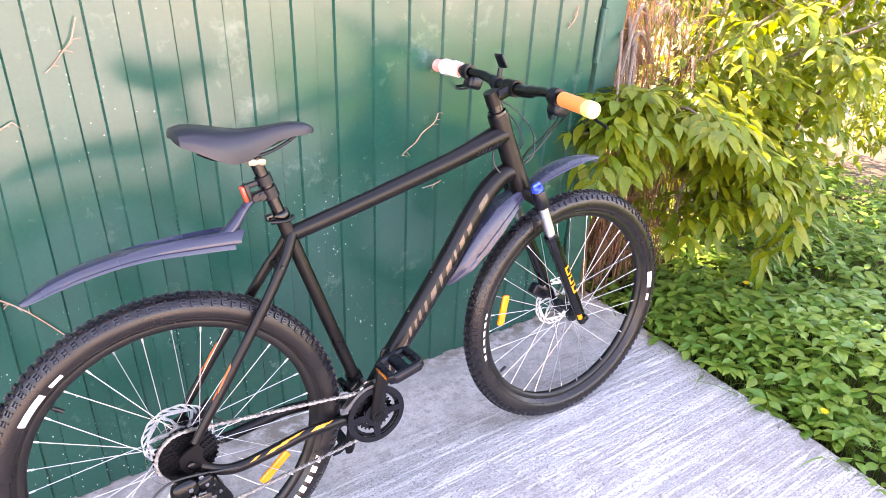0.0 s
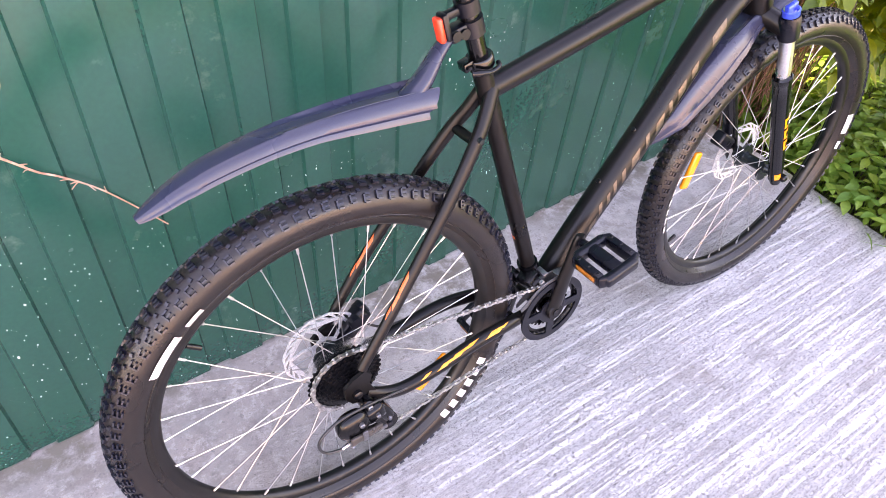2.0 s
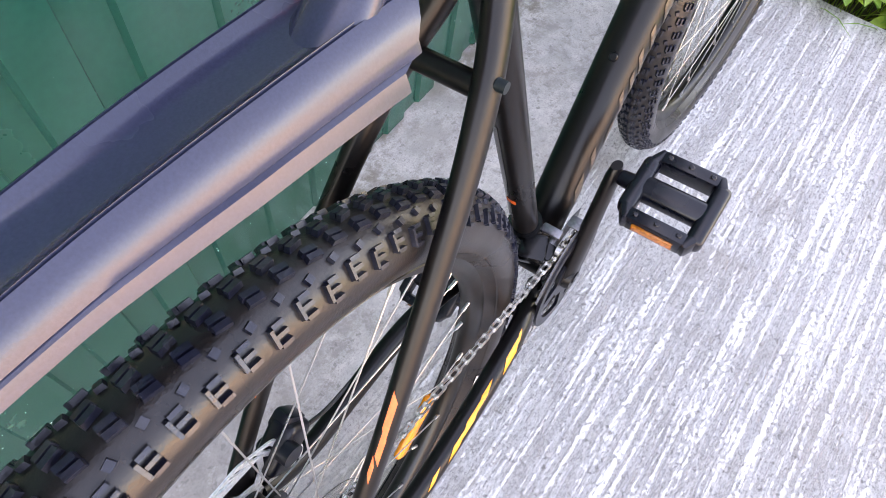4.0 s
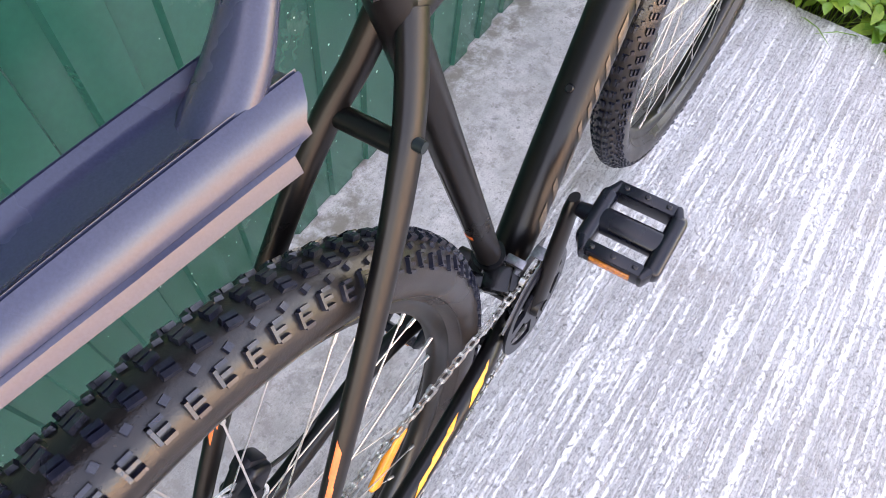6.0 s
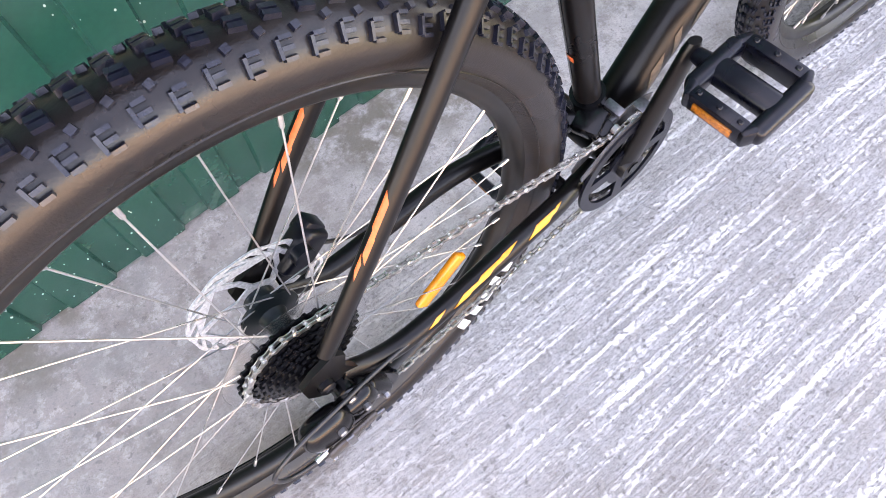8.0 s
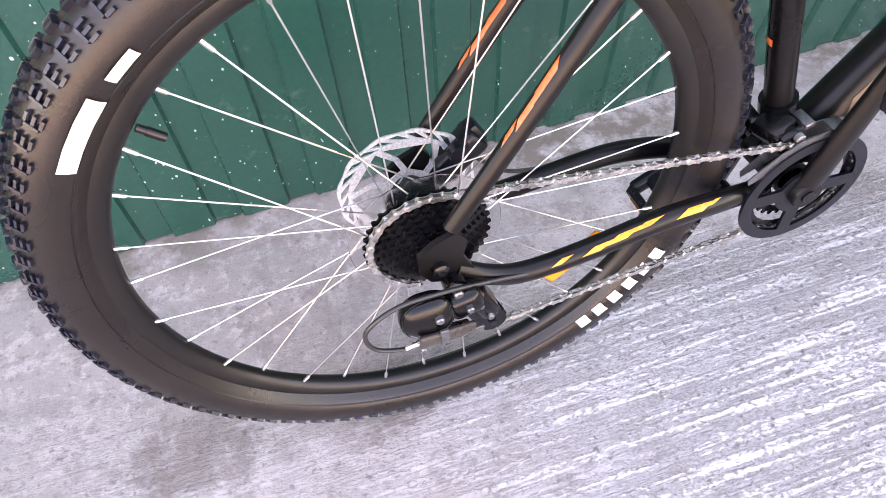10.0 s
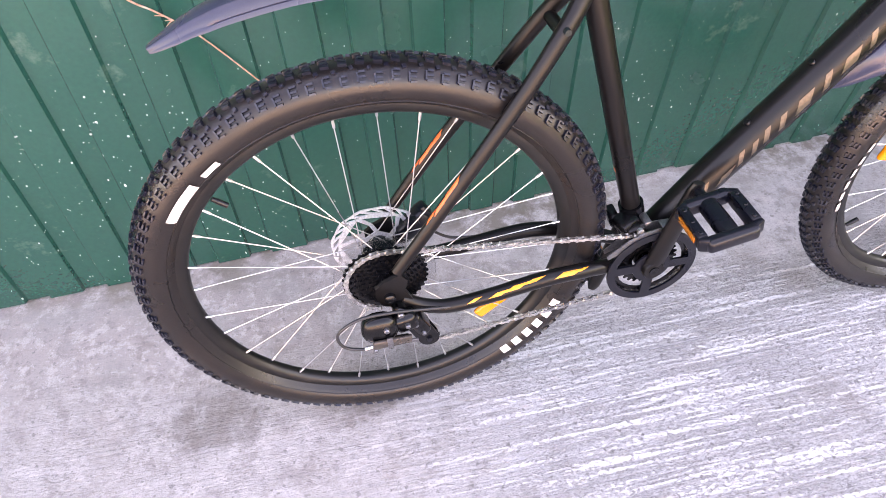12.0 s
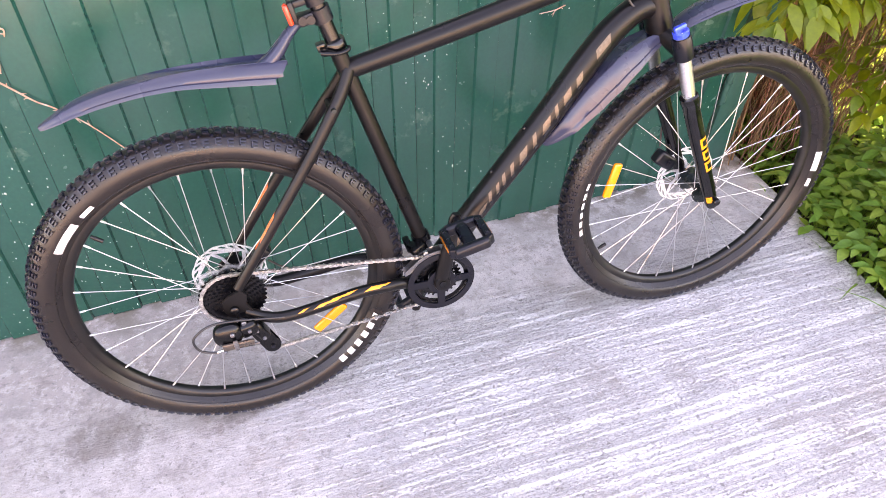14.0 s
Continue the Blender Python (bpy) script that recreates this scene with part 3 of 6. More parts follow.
def wheel(name, c, turn, flanges, rear):
    fix = steered if turn else same
    rim = part(name, fix(wheel_mesh(c)), RIM, bicycle, "spoked wheel with a black rim and knobbly tyre")
    carcass, tread = tyre(c, 0.3 if rear else 0.0)
    part("tyre", fix(carcass), RUBBER, rim, "black mountain bike tyre")
    part("tread", fix(tread), TREAD, rim, "dusty rubber tread knobs", smooth=False)
    # spokes
    rng = random.Random(3)
    for k in range(32):
        side = 1 if k % 2 else -1
        lead = -1 if (k // 2) % 2 else 1
        a = 2 * math.pi * (k + (0.53 if rear else 0.97)) / 32
        b = a + lead * radians(64)
        yf = flanges[0] if side < 0 else flanges[1]
        p0 = c + Vector((0.0285 * math.cos(b), yf + 0.002 * lead, 0.0285 * math.sin(b)))
        p1 = c + Vector((0.295 * math.cos(a), 0.004 * side, 0.295 * math.sin(a)))
        bm = bmesh.new()
        tube(bm, [p0, p1], 0.00088, 6)
        d = (p1 - p0).normalized()
        tube(bm, [p1 - d * 0.013, p1 - d * 0.011, p1], [0.0013, 0.0022, 0.0022], 6)
        part("spoke", fix(bm), SPOKE, rim)
    # hub shell
    bm = bmesh.new()
    y0, y1 = flanges
    lathe(bm, [(0.0045, y0 - 0.022), (0.008, y0 - 0.022), (0.010, y0 - 0.006), (0.012, y0 - 0.002), (0.0325, y0 - 0.002), (0.0325, y0 + 0.002), (0.016, y0 + 0.005), (0.0135, y0 + 0.012),
               (0.0135, y1 - 0.012), (0.016, y1 - 0.005), (0.0325, y1 - 0.002), (0.0325, y1 + 0.002), (0.018, y1 + 0.003), (0.018, y1 + 0.022), (0.008, y1 + 0.024), (0.0045, y1 + 0.027)], 32, c)
    part("hub", fix(bm), HUBM, rim)
    # brake disc, wavy, with slots
    bm = bmesh.new()
    R = 0.080
    n = 72
    outer = [(c.x + (R - 0.0012 * (1 + math.cos(12 * 2 * math.pi * k / n))) * math.cos(2 * math.pi * k / n), c.z + (R - 0.0012 * (1 + math.cos(12 * 2 * math.pi * k / n))) * math.sin(2 * math.pi * k / n)) for k in range(n)]
    holes = []
    for k in range(24):
        a = 2 * math.pi * k / 24
        for r0, r1, sk in ((0.0675, 0.0755, 0.10),):
            holes.append([(c.x + r * math.cos(a + s), c.z + r * math.sin(a + s)) for r, s in ((r0, -0.085 - sk), (r0, 0.075 - sk), (r1, 0.085 + sk), (r1, -0.075 + sk))])
    for k in range(6):
        a = 2 * math.pi * k / 6
        holes.append([(c.x + r * math.cos(a + s), c.z + r * math.sin(a + s)) for r, s in ((0.0260, -0.38), (0.0260, 0.38), (0.044, 0.62), (0.0640, 0.86), (0.0640, -0.06), (0.044, -0.28))])
    plate(bm, outer, y1 + 0.0225, y1 + 0.0247, holes)
    part("brake_disc", fix(bm), ROTOR, rim, "slotted steel brake disc", smooth=False)
    # valve
    bm = bmesh.new()
    av = radians(137) if rear else radians(-150)
    d = Vector((math.cos(av), 0, math.sin(av)))
    tube(bm, [c + d * 0.2915, c + d * 0.284, c + d * 0.2838, c + d * 0.268], [0.0038, 0.0038, 0.0046, 0.0042], 10)
    part("valve", fix(bm), DARKSTEEL, rim, "black valve cap")
    return rim


rear_wheel = wheel("rear_wheel", R_AXLE, False, (-0.022, 0.034), True)
front_wheel = wheel("front_wheel", F_AXLE, True, (-0.034, 0.030), False)

# frame tubes
def frame_tube(name, pts, rad, flat=1.0, n=20, label="", mat=None, fix=same, parent=None):
    bm = bmesh.new()
    tube(bm, pts, rad, n, flat)
    return part(name, fix(bm), mat or PAINT, parent or bicycle, label)

SEAT_T = Vector((0.297, 0, 0.859))
TT = spline([(0.314, 0, 0.815), (0.461, 0, 0.845), (0.611, 0, 0.878), (0.756, 0, 0.912), (0.844, 0, 0.937), (0.904, 0, 0.952)])
DT = spline([(0.453, 0, 0.313), (0.551, 0, 0.440), (0.634, 0, 0.539), (0.723, 0, 0.648), (0.791, 0, 0.739), (0.851, 0, 0.808), (0.906, 0, 0.845), (0.950, 0, 0.845)])
frame_tube("seat_tube", [BB, SEAT_T], (0.0156, 0.0156))
top_tube = frame_tube("top_tube", TT, [0.0165, 0.0175, 0.0185, 0.0200, 0.0240, 0.0280], 1.12)
down_tube = frame_tube("down_tube", DT, [0.026, 0.0265, 0.027, 0.0275, 0.0275, 0.0265, 0.025, 0.022], 1.08)
bm = bmesh.new()
tube(bm, [HEAD_B - _axis * 0.006, HEAD_B + _axis * 0.004, HEAD_B + _axis * 0.03, HEAD_T - _axis * 0.05, HEAD_T - _axis * 0.012, HEAD_T], [0.0270, 0.0285, 0.0270, 0.0260, 0.0275, 0.0265], 24)
part("head_tube", bm, PAINT, bicycle)
bm = bmesh.new()
lathe(bm, [(0.0165, -0.036), (0.0215, -0.036), (0.022, -0.03), (0.022, 0.03), (0.0215, 0.036), (0.0165, 0.036)], 28, BB, closed=True)
part("bottom_bracket", bm, PAINT, bicycle)

def stay_path(s):
    w = 0.015 if s > 0 else 0.0
    return spline([(0.314, s * 0.009, 0.819), (0.292, s * 0.0210, 0.781), (0.266, s * (0.0305 + w * 0.3), 0.744), (0.216, s * (0.0400 + w * 0.7), 0.674), (0.114, s * (0.0520 + w), 0.540), (0.024, s * (0.0585 + w * 0.6), 0.421)])


def chain_path(s):
    return spline([(0.420, s * 0.030, 0.304), (0.384, s * 0.040, 0.314), (0.337, s * 0.0510, 0.328), (0.260, s * 0.0590, 0.336), (0.167, s * 0.0620, 0.326), (0.100, s * 0.0620, 0.322), (0.059, s * 0.061, 0.335), (0.024, s * 0.0590, 0.361)])


for s in (-1, 1):
    stay = frame_tube("seat_stay", stay_path(s), [0.0100, 0.0100, 0.0098, 0.0092, 0.0085, 0.0078], 1.25, 16)
    # orange flash on the stay
    if s < 0:
        seat_stay_r = stay
    else:
        seat_stay_l = stay
    chain = frame_tube("chain_stay", chain_path(s), [0.0112, 0.0120, 0.0126, 0.0126, 0.0120, 0.0115, 0.0108, 0.0094], 1.15, 16)
    if s < 0:
        chain_stay_r = chain
    # dropout
    side_off = 0.007 if s > 0 else 0.0
    bm = bmesh.new()
    plate(bm, [(-0.018, 0.382), (-0.002, 0.395), (0.024, 0.405), (0.034, 0.389), (0.028, 0.369), (0.036, 0.349), (0.050, 0.323), (0.034, 0.319), (0.012, 0.334), (-0.008, 0.341), (-0.018, 0.358)], s * 0.0615 - 0.0035 + side_off, s * 0.0615 + 0.0035 + side_off)
    bmesh.ops.bevel(bm, geom=[e for e in bm.edges if e.calc_face_angle(0) > 1.2], offset=0.0015, segments=1, affect="EDGES")
    part("dropout", at_dropout(bm), PAINT, bicycle)
frame_tube("stay_bridge", [(0.272, -0.029, 0.749), (0.272, 0.029, 0.749)], 0.0085, n=14)
bm = bmesh.new()
tube(bm, [(0.272, -0.036, 0.758), (0.272, -0.0430, 0.758)], [0.0048, 0.0042], 12)
part("stay_bolt", bm, HUBM, bicycle, "dark socket bolt on the seat stay")
bm = bmesh.new()
tube(bm, [(0.268, 0.038, 0.746), (0.268, 0.0450, 0.746)], [0.0050, 0.0044], 12)
part("stay_bolt", bm, HUBM, bicycle, "dark socket bolt on the seat stay")
frame_tube("chain_stay_bridge", [(0.365, -0.036, 0.319), (0.365, 0.036, 0.319)], 0.008, n=12)

# seat clamp, seat post, saddle
_sd = (SEAT_T - BB).normalized()
bm = bmesh.new()
tube(bm, [SEAT_T - _sd * 0.004, SEAT_T - _sd * 0.002, SEAT_T + _sd * 0.012, SEAT_T + _sd * 0.014], [0.0200, 0.0210, 0.0210, 0.0195], 24)
block(bm, (0.016, 0.020, 0.014), pose(SEAT_T.x - 0.026, 0, SEAT_T.z + 0.004, 0, -15, 0), 0.002)
clamp_part = part("seat_clamp", bm, GLOSS, bicycle, "black quick release seat clamp")
bm = bmesh.new()
tube(bm, spline([(0.269, -0.020, 0.858), (0.279, -0.026, 0.858), (0.297, -0.027, 0.856), (0.314, -0.022, 0.858), (0.318, -0.014, 0.861)]), [0.0055, 0.005, 0.0036, 0.0036, 0.004, 0.0036], 10)
part("clamp_lever", bm, DARKSTEEL, clamp_part)
POST_T = SEAT_T + _sd * 0.143
frame_tube("seat_post", [SEAT_T, POST_T], 0.0137, n=20, mat=GLOSS)
# saddle by cross sections: place, half width, top, skirt depth
def saddle_mesh():
    bm = bmesh.new()
    secs = [(0.098, 0.030, 1.040, 0.014), (0.104, 0.056, 1.046, 0.026), (0.125, 0.070, 1.050, 0.040), (0.160, 0.073, 1.045, 0.056), (0.195, 0.064, 1.036, 0.064),
            (0.230, 0.046, 1.029, 0.058), (0.265, 0.034, 1.028, 0.043), (0.300, 0.027, 1.030, 0.032), (0.335, 0.023, 1.030, 0.028), (0.362, 0.019, 1.025, 0.024), (0.380, 0.012, 1.017, 0.016), (0.386, 0.004, 1.010, 0.006)]
    rows = []
    n = 16
    for x, w, z, d in secs:
        row = []
        for k in range(n + 1):
            a = math.pi * k / n
            c, s = math.cos(a), math.sin(a)
            yy = w * math.copysign(abs(c) ** 0.75, c)
            zz = z - d + d * abs(s) ** 0.62 - 0.004 * math.exp(-(yy / 0.010) ** 2) * (1 if 0.11 < x < 0.33 else 0)
            row.append(bm.verts.new((x, yy, zz)))
        for k in range(1, 6):
            t = k / 6
            row.append(bm.verts.new((x, -w * (1 - 2 * t) * 0.93, z - d - 0.004 + 0.010 * (1 - (2 * t - 1) ** 2))))
        rows.append(row)
    m = len(rows[0])
    for a, b in zip(rows, rows[1:]):
        for k in range(m):
            bm.faces.new((a[k], a[(k + 1) % m], b[(k + 1) % m], b[k]))
    bm.faces.new(rows[0])
    bm.faces.new(rows[-1])
    return bm
_sm = saddle_mesh()
bmesh.ops.translate(_sm, verts=_sm.verts, vec=(0.006, 0, 0.030))
saddle = part("saddle", _sm, SADDLEM, bicycle, "dark padded vinyl saddle")
for s in (-1, 1):
    bm = bmesh.new()
    tube(bm, spline([(0.141, s * 0.045, 1.032), (0.172, s * 0.026, 1.012), (0.208, s * 0.022, 1.006), (0.270, s * 0.022, 1.005), (0.322, s * 0.016, 1.019), (0.358, s * 0.008, 1.036)]), 0.0036, 8)
    part("saddle_rail", bm, DARKSTEEL, saddle)
bm = bmesh.new()
block(bm, (0.030, 0.036, 0.012), pose(POST_T.x + 0.002, 0, POST_T.z + 0.010), 0.004)
block(bm, (0.038, 0.028, 0.016), pose(POST_T.x + 0.002, 0, POST_T.z - 0.008, 0, 8, 0), 0.005)
part("saddle_clamp", bm, material("bare_alloy_clamp", (0.40, 0.31, 0.23), 0.45, 0.8), bicycle, "bare alloy saddle clamp")

# tail light on its clip
P_L = SEAT_T + _sd * 0.092
bm = bmesh.new()
tube(bm, [P_L - _sd * 0.010, P_L + _sd * 0.010], [0.0175, 0.0175], 20)
block(bm, (0.030, 0.012, 0.012), pose(P_L.x - 0.026, 0, P_L.z - 0.006, 0, -10, 0), 0.003)
light = part("tail_light", bm, PLASTIC, bicycle, "small red bicycle tail light on a black clip")
bm = bmesh.new()
block(bm, (0.010, 0.018, 0.038), pose(P_L.x - 0.047, -0.004, P_L.z - 0.022, 0, -12, 0), 0.005, 3)
part("lens", bm, REDLENS, light, "red ribbed lens")
bm = bmesh.new()
block(bm, (0.009, 0.020, 0.040), pose(P_L.x - 0.039, -0.004, P_L.z - 0.020, 0, -12, 0), 0.003)
part("housing", bm, PLASTIC, light)

# rear fender
def fender_mesh(pts, widths, skirt, ridge=0.006, thick=0.0022, lines=(0.22, 0.55), ends=(1.0, 1.0), trough=(0.42, 0.78)):
    """A moulded blade along a path in the middle plane: trough on top, sloped sides with two grooves. lines: where along it each groove begins; ends: where its skirt and its lip stop."""
    bm = bmesh.new()
    path = spline(pts, 10)
    m = len(path)
    def at(f):
        x = max(0.0, min(f, 1.0)) * (m - 1)
        i = min(int(x), m - 2)
        t = (path[min(i + 2, m - 1)] - path[max(i - 1, 0)]).normalized()
        return path[i].lerp(path[i + 1], x - i), Vector((-t.z, 0, t.x))
    rows = []
    for i in range(m):
        f = i / (m - 1)
        g1, g2 = (min(1.0, max(0.0, (f - q) / 0.06)) for q in lines)
        row = []
        w = float(np.interp(f, np.linspace(0, 1, len(widths)), widths))
        d = float(np.interp(f, np.linspace(0, 1, len(skirt)), skirt))
        k = min(1.0, w / 0.04)
        q = min(1.0, max(0.0, (f - trough[0]) / (trough[1] - trough[0])))
        q = q * q * (3 - 2 * q)
        def inner(x, dip):
            return q * -ridge * dip * k + (1 - q) * 0.0045 * k * (1 - (x / 0.6) ** 2)
        half = [(1.04, -d, 2), (1.01, -d * 0.86, 2), (0.955 + 0.010 * g1, -d * 0.72, 2), (0.935 - 0.030 * g1, -d * 0.695, 1.5), (0.915 + 0.010 * g1, -d * 0.66, 1),
                (0.880, -d * 0.48, 1), (0.815, -d * 0.27, 0.6), (0.730, -d * 0.11, 0.3), (0.640, -d * 0.015, 0), (0.595, 0.0008 * k, 0), (0.570, 0.0008 * k - 0.0024 * g2, 0), (0.540, 0.0012 * k, 0),
                (0.49, inner(0.49, 0.10), 0), (0.43, inner(0.43, 0.45), 0), (0.36, inner(0.36, 0.88), 0), (0.20, inner(0.20, 1.0), 0)]
        for sgn, seq in ((-1, half), (1, half[::-1])):
            if sgn > 0:
                p, up = at(f)
                row.append(bm.verts.new(p + up * inner(0.0, 1.0)))
            for a, b, e in seq:
                stop = 1 + (ends[0] - 1) * min(e, 1) + (ends[1] - ends[0]) * max(0, e - 1)
                p, up = at(f * stop)
                row.append(bm.verts.new(p + Vector((0, sgn * a * w, 0)) + up * b))
        rows.append(row)
    for a, b in zip(rows, rows[1:]):
        for k in range(len(a) - 1):
            bm.faces.new((a[k], a[k + 1], b[k + 1], b[k]))
    bmesh.ops.recalc_face_normals(bm, faces=bm.faces)
    bmesh.ops.solidify(bm, geom=list(bm.faces), thickness=thick)
    return bm
rear_fender = part("rear_fender", fender_mesh([(-0.206, -0.004, 0.803), (-0.155, -0.001, 0.827), (-0.097, 0.000, 0.844), (-0.008, -0.001, 0.857), (0.090, -0.003, 0.861), (0.208, -0.005, 0.857)],
                                              [0.008, 0.020, 0.025, 0.027, 0.029, 0.031, 0.035, 0.038], [0.006, 0.012, 0.016, 0.018, 0.019, 0.022, 0.028, 0.033], 0.006, lines=(0.27, 0.58), ends=(0.972, 0.945)), FENDERM, bicycle, "grey plastic rear mudguard blade")
bm = bmesh.new()
tube(bm, spline([(0.144, -0.010, 0.837), (0.169, -0.010, 0.847), (0.194, -0.009, 0.867), (0.219, -0.005, 0.894), (0.245, 0, 0.915)]), [0.016, 0.019, 0.017, 0.013, 0.011], 18, 0.72)
part("mudguard_arm", bm, FENDERM, rear_fender)
P_F = SEAT_T + _sd * 0.062
bm = bmesh.new()
tube(bm, [P_F - _sd * 0.012, P_F + _sd * 0.012], 0.0180, 20)
block(bm, (0.030, 0.024, 0.020), pose(P_F.x - 0.026, 0, P_F.z - 0.004, 0, -12, 0), 0.004)
for dx in (-0.020, -0.034):
    tube(bm, [(P_F.x + dx, -0.016, P_F.z - 0.004), (P_F.x + dx, 0.016, P_F.z - 0.004)], 0.0075, 14)
part("mudguard_clip", bm, PLASTIC, rear_fender)

# fork, crown, knob
fork_dir = -_axis
FX = 0.010
for s in (-1, 1):
    off = Vector((FX, s * 0.066, 0))
    top = HEAD_B + _axis * 0.012 + off
    seal = HEAD_B + fork_dir * 0.150 + off
    foot = Vector((F_AXLE.x + 0.002, s * 0.066, F_AXLE.z - 0.014))
    bm = bmesh.new()
    tube(bm, [top, seal + fork_dir * 0.06], 0.0142, 22)
    part("fork_stanchion", steered(bm), STEEL, bicycle, "bright chromed fork stanchion")
    bm = bmesh.new()
    d = (foot - seal).normalized()
    ln = (foot - seal).length
    tube(bm, [seal - d * 0.006, seal - d * 0.004, seal + d * 0.010, seal + d * 0.012, seal + d * 0.05, seal + d * (ln - 0.05), foot - d * 0.006, foot + d * 0.010],
         [0.0175, 0.0200, 0.0200, 0.0185, 0.0182, 0.0165, 0.0150, 0.0120], 22)
    block(bm, (0.030, 0.018, 0.036), Matrix.Translation((F_AXLE.x, s * 0.060, F_AXLE.z)) @ Matrix.Rotation(radians(-19), 4, "Y"), 0.006, 3)
    lower = part("fork_lower", steered(bm), GLOSS, bicycle, "gloss black fork leg")
    if s < 0:
        lower_r = lower
        fork_foot, fork_seal, fork_d = foot, seal, d
    bm = bmesh.new()
    tube(bm, [HEAD_B + fork_dir * 0.052 + off, HEAD_B + fork_dir * 0.048 + off, HEAD_B + fork_dir * 0.010 + off, HEAD_B + fork_dir * 0.002 + off], [0.0185, 0.0200, 0.0200, 0.0180], 20)
    part("crown_socket", steered(bm), PLASTIC, bicycle)
bm = bmesh.new()
tube(bm, spline([HEAD_B + fork_dir * 0.034 + Vector((FX, -0.064, 0)), HEAD_B + fork_dir * 0.022 + Vector((FX * 0.5, -0.03, 0)), HEAD_B + fork_dir * 0.016, HEAD_B + fork_dir * 0.022 + Vector((FX * 0.5, 0.03, 0)), HEAD_B + fork_dir * 0.034 + Vector((FX, 0.064, 0))]), 0.0195, 16, 1.0)
tube(bm, [HEAD_B + fork_dir * 0.03, HEAD_B + fork_dir * 0.004], [0.022, 0.0265], 22)
part("fork_crown", steered(bm), PAINT, bicycle)
K = HEAD_B + fork_dir * 0.000 + Vector((FX, -0.066, 0))
bm = bmesh.new()
tube(bm, [K, K + _axis * 0.010, K + _axis * 0.012], [0.0165, 0.0165, 0.0140], 24)
block(bm, (0.026, 0.010, 0.014), Matrix.Translation(K + _axis * 0.016) @ Matrix.Rotation(radians(-19), 4, "Y"), 0.003)
part("lockout_knob", steered(bm), BLUE, bicycle, "blue fork lockout knob")
bm = bmesh.new()
tube(bm, [(F_AXLE.x, -0.092, F_AXLE.z), (F_AXLE.x, -0.089, F_AXLE.z), (F_AXLE.x, -0.070, F_AXLE.z)], [0.006, 0.0095, 0.0095], 14)
part("axle_nut", steered(bm), DARKSTEEL, front_wheel)
bm = bmesh.new()
tube(bm, [(F_AXLE.x, 0.070, F_AXLE.z), (F_AXLE.x, 0.092, F_AXLE.z)], 0.0085, 14)
part("axle_nut", steered(bm), DARKSTEEL, front_wheel)
# front brake caliper on the far leg
bm = bmesh.new()
block(bm, (0.062, 0.030, 0.036), Matrix.Translation((F_AXLE.x - 0.066, 0.058, F_AXLE.z + 0.052)) @ Matrix.Rotation(radians(35), 4, "Y"), 0.007, 3)
block(bm, (0.028, 0.024, 0.060), Matrix.Translation((F_AXLE.x - 0.042, 0.066, F_AXLE.z + 0.075)) @ Matrix.Rotation(radians(-19), 4, "Y"), 0.006)
part("front_brake_caliper", steered(bm), PLASTIC, bicycle)

# front fender, in two blades
bm = fender_mesh([(0.714, 0, 0.578), (0.756, 0, 0.644), (0.810, 0, 0.708), (0.869, 0, 0.758), (0.926, 0, 0.786), (0.971, 0, 0.797)], [0.012, 0.044, 0.047, 0.047, 0.043, 0.032, 0.024], [0.010, 0.034, 0.048, 0.050, 0.042, 0.028, 0.014], 0.003)
front_fender = part("front_fender", steered(bm), FENDERM, bicycle, "grey plastic front mudguard blade")
bm = fender_mesh([(0.983, 0, 0.790), (1.019, 0, 0.814), (1.066, 0, 0.835), (1.128, 0, 0.848), (1.190, 0, 0.849), (1.241, 0, 0.841)], [0.022, 0.028, 0.034, 0.036, 0.032, 0.022, 0.010], [0.007, 0.010, 0.013, 0.014, 0.012, 0.008, 0.004], 0.003)
part("front_blade", steered(bm), FENDERM, front_fender)

# headset, stem, handlebar
bm = bmesh.new()
tube(bm, [HEAD_T - _axis * 0.002, HEAD_T + _axis * 0.008, HEAD_T + _axis * 0.010, HEAD_T + _axis * 0.028], [0.0255, 0.0245, 0.0185, 0.0180], 22)
part("headset_spacer", steered(bm), GLOSS, bicycle)
S0 = HEAD_T + _axis * 0.044
CLAMP = Vector((0.934, 0, 1.065))
bm = bmesh.new()
tube(bm, [S0 - _axis * 0.018, S0 + _axis * 0.018], 0.0195, 22)
tube(bm, [S0, CLAMP], [0.0175, 0.0165], 18, 0.9)
lathe(bm, [(0.0165, -0.022), (0.0215, -0.022), (0.0215, 0.022), (0.0165, 0.022)], 24, CLAMP, closed=True)
block(bm, (0.012, 0.042, 0.030), pose(CLAMP.x + 0.020, 0, CLAMP.z, 0, -30, 0), 0.003)
stem = part("stem", steered(bm), PAINT, bicycle, "black alloy stem")
HALF = 0.332
def bar_point(y):
    a = min(1.0, max(0.0, (abs(y) - 0.04) / 0.10))
    a = a * a * (3 - 2 * a)
    b = max(0.0, (abs(y) - 0.13)) * 0.16
    return CLAMP + Vector((-b - 0.004 * a, y, 0.014 * a + 0.01 * b + 0.06 * y))
bm = bmesh.new()
tube(bm, [bar_point(-HALF + 2 * HALF * i / 48) for i in range(49)], [0.0112] * 15 + [0.0125] * 3 + [0.0158] * 13 + [0.0125] * 3 + [0.0112] * 15, 18)
part("handlebar", steered(bm), GLOSS, bicycle, "black low-rise handlebar")
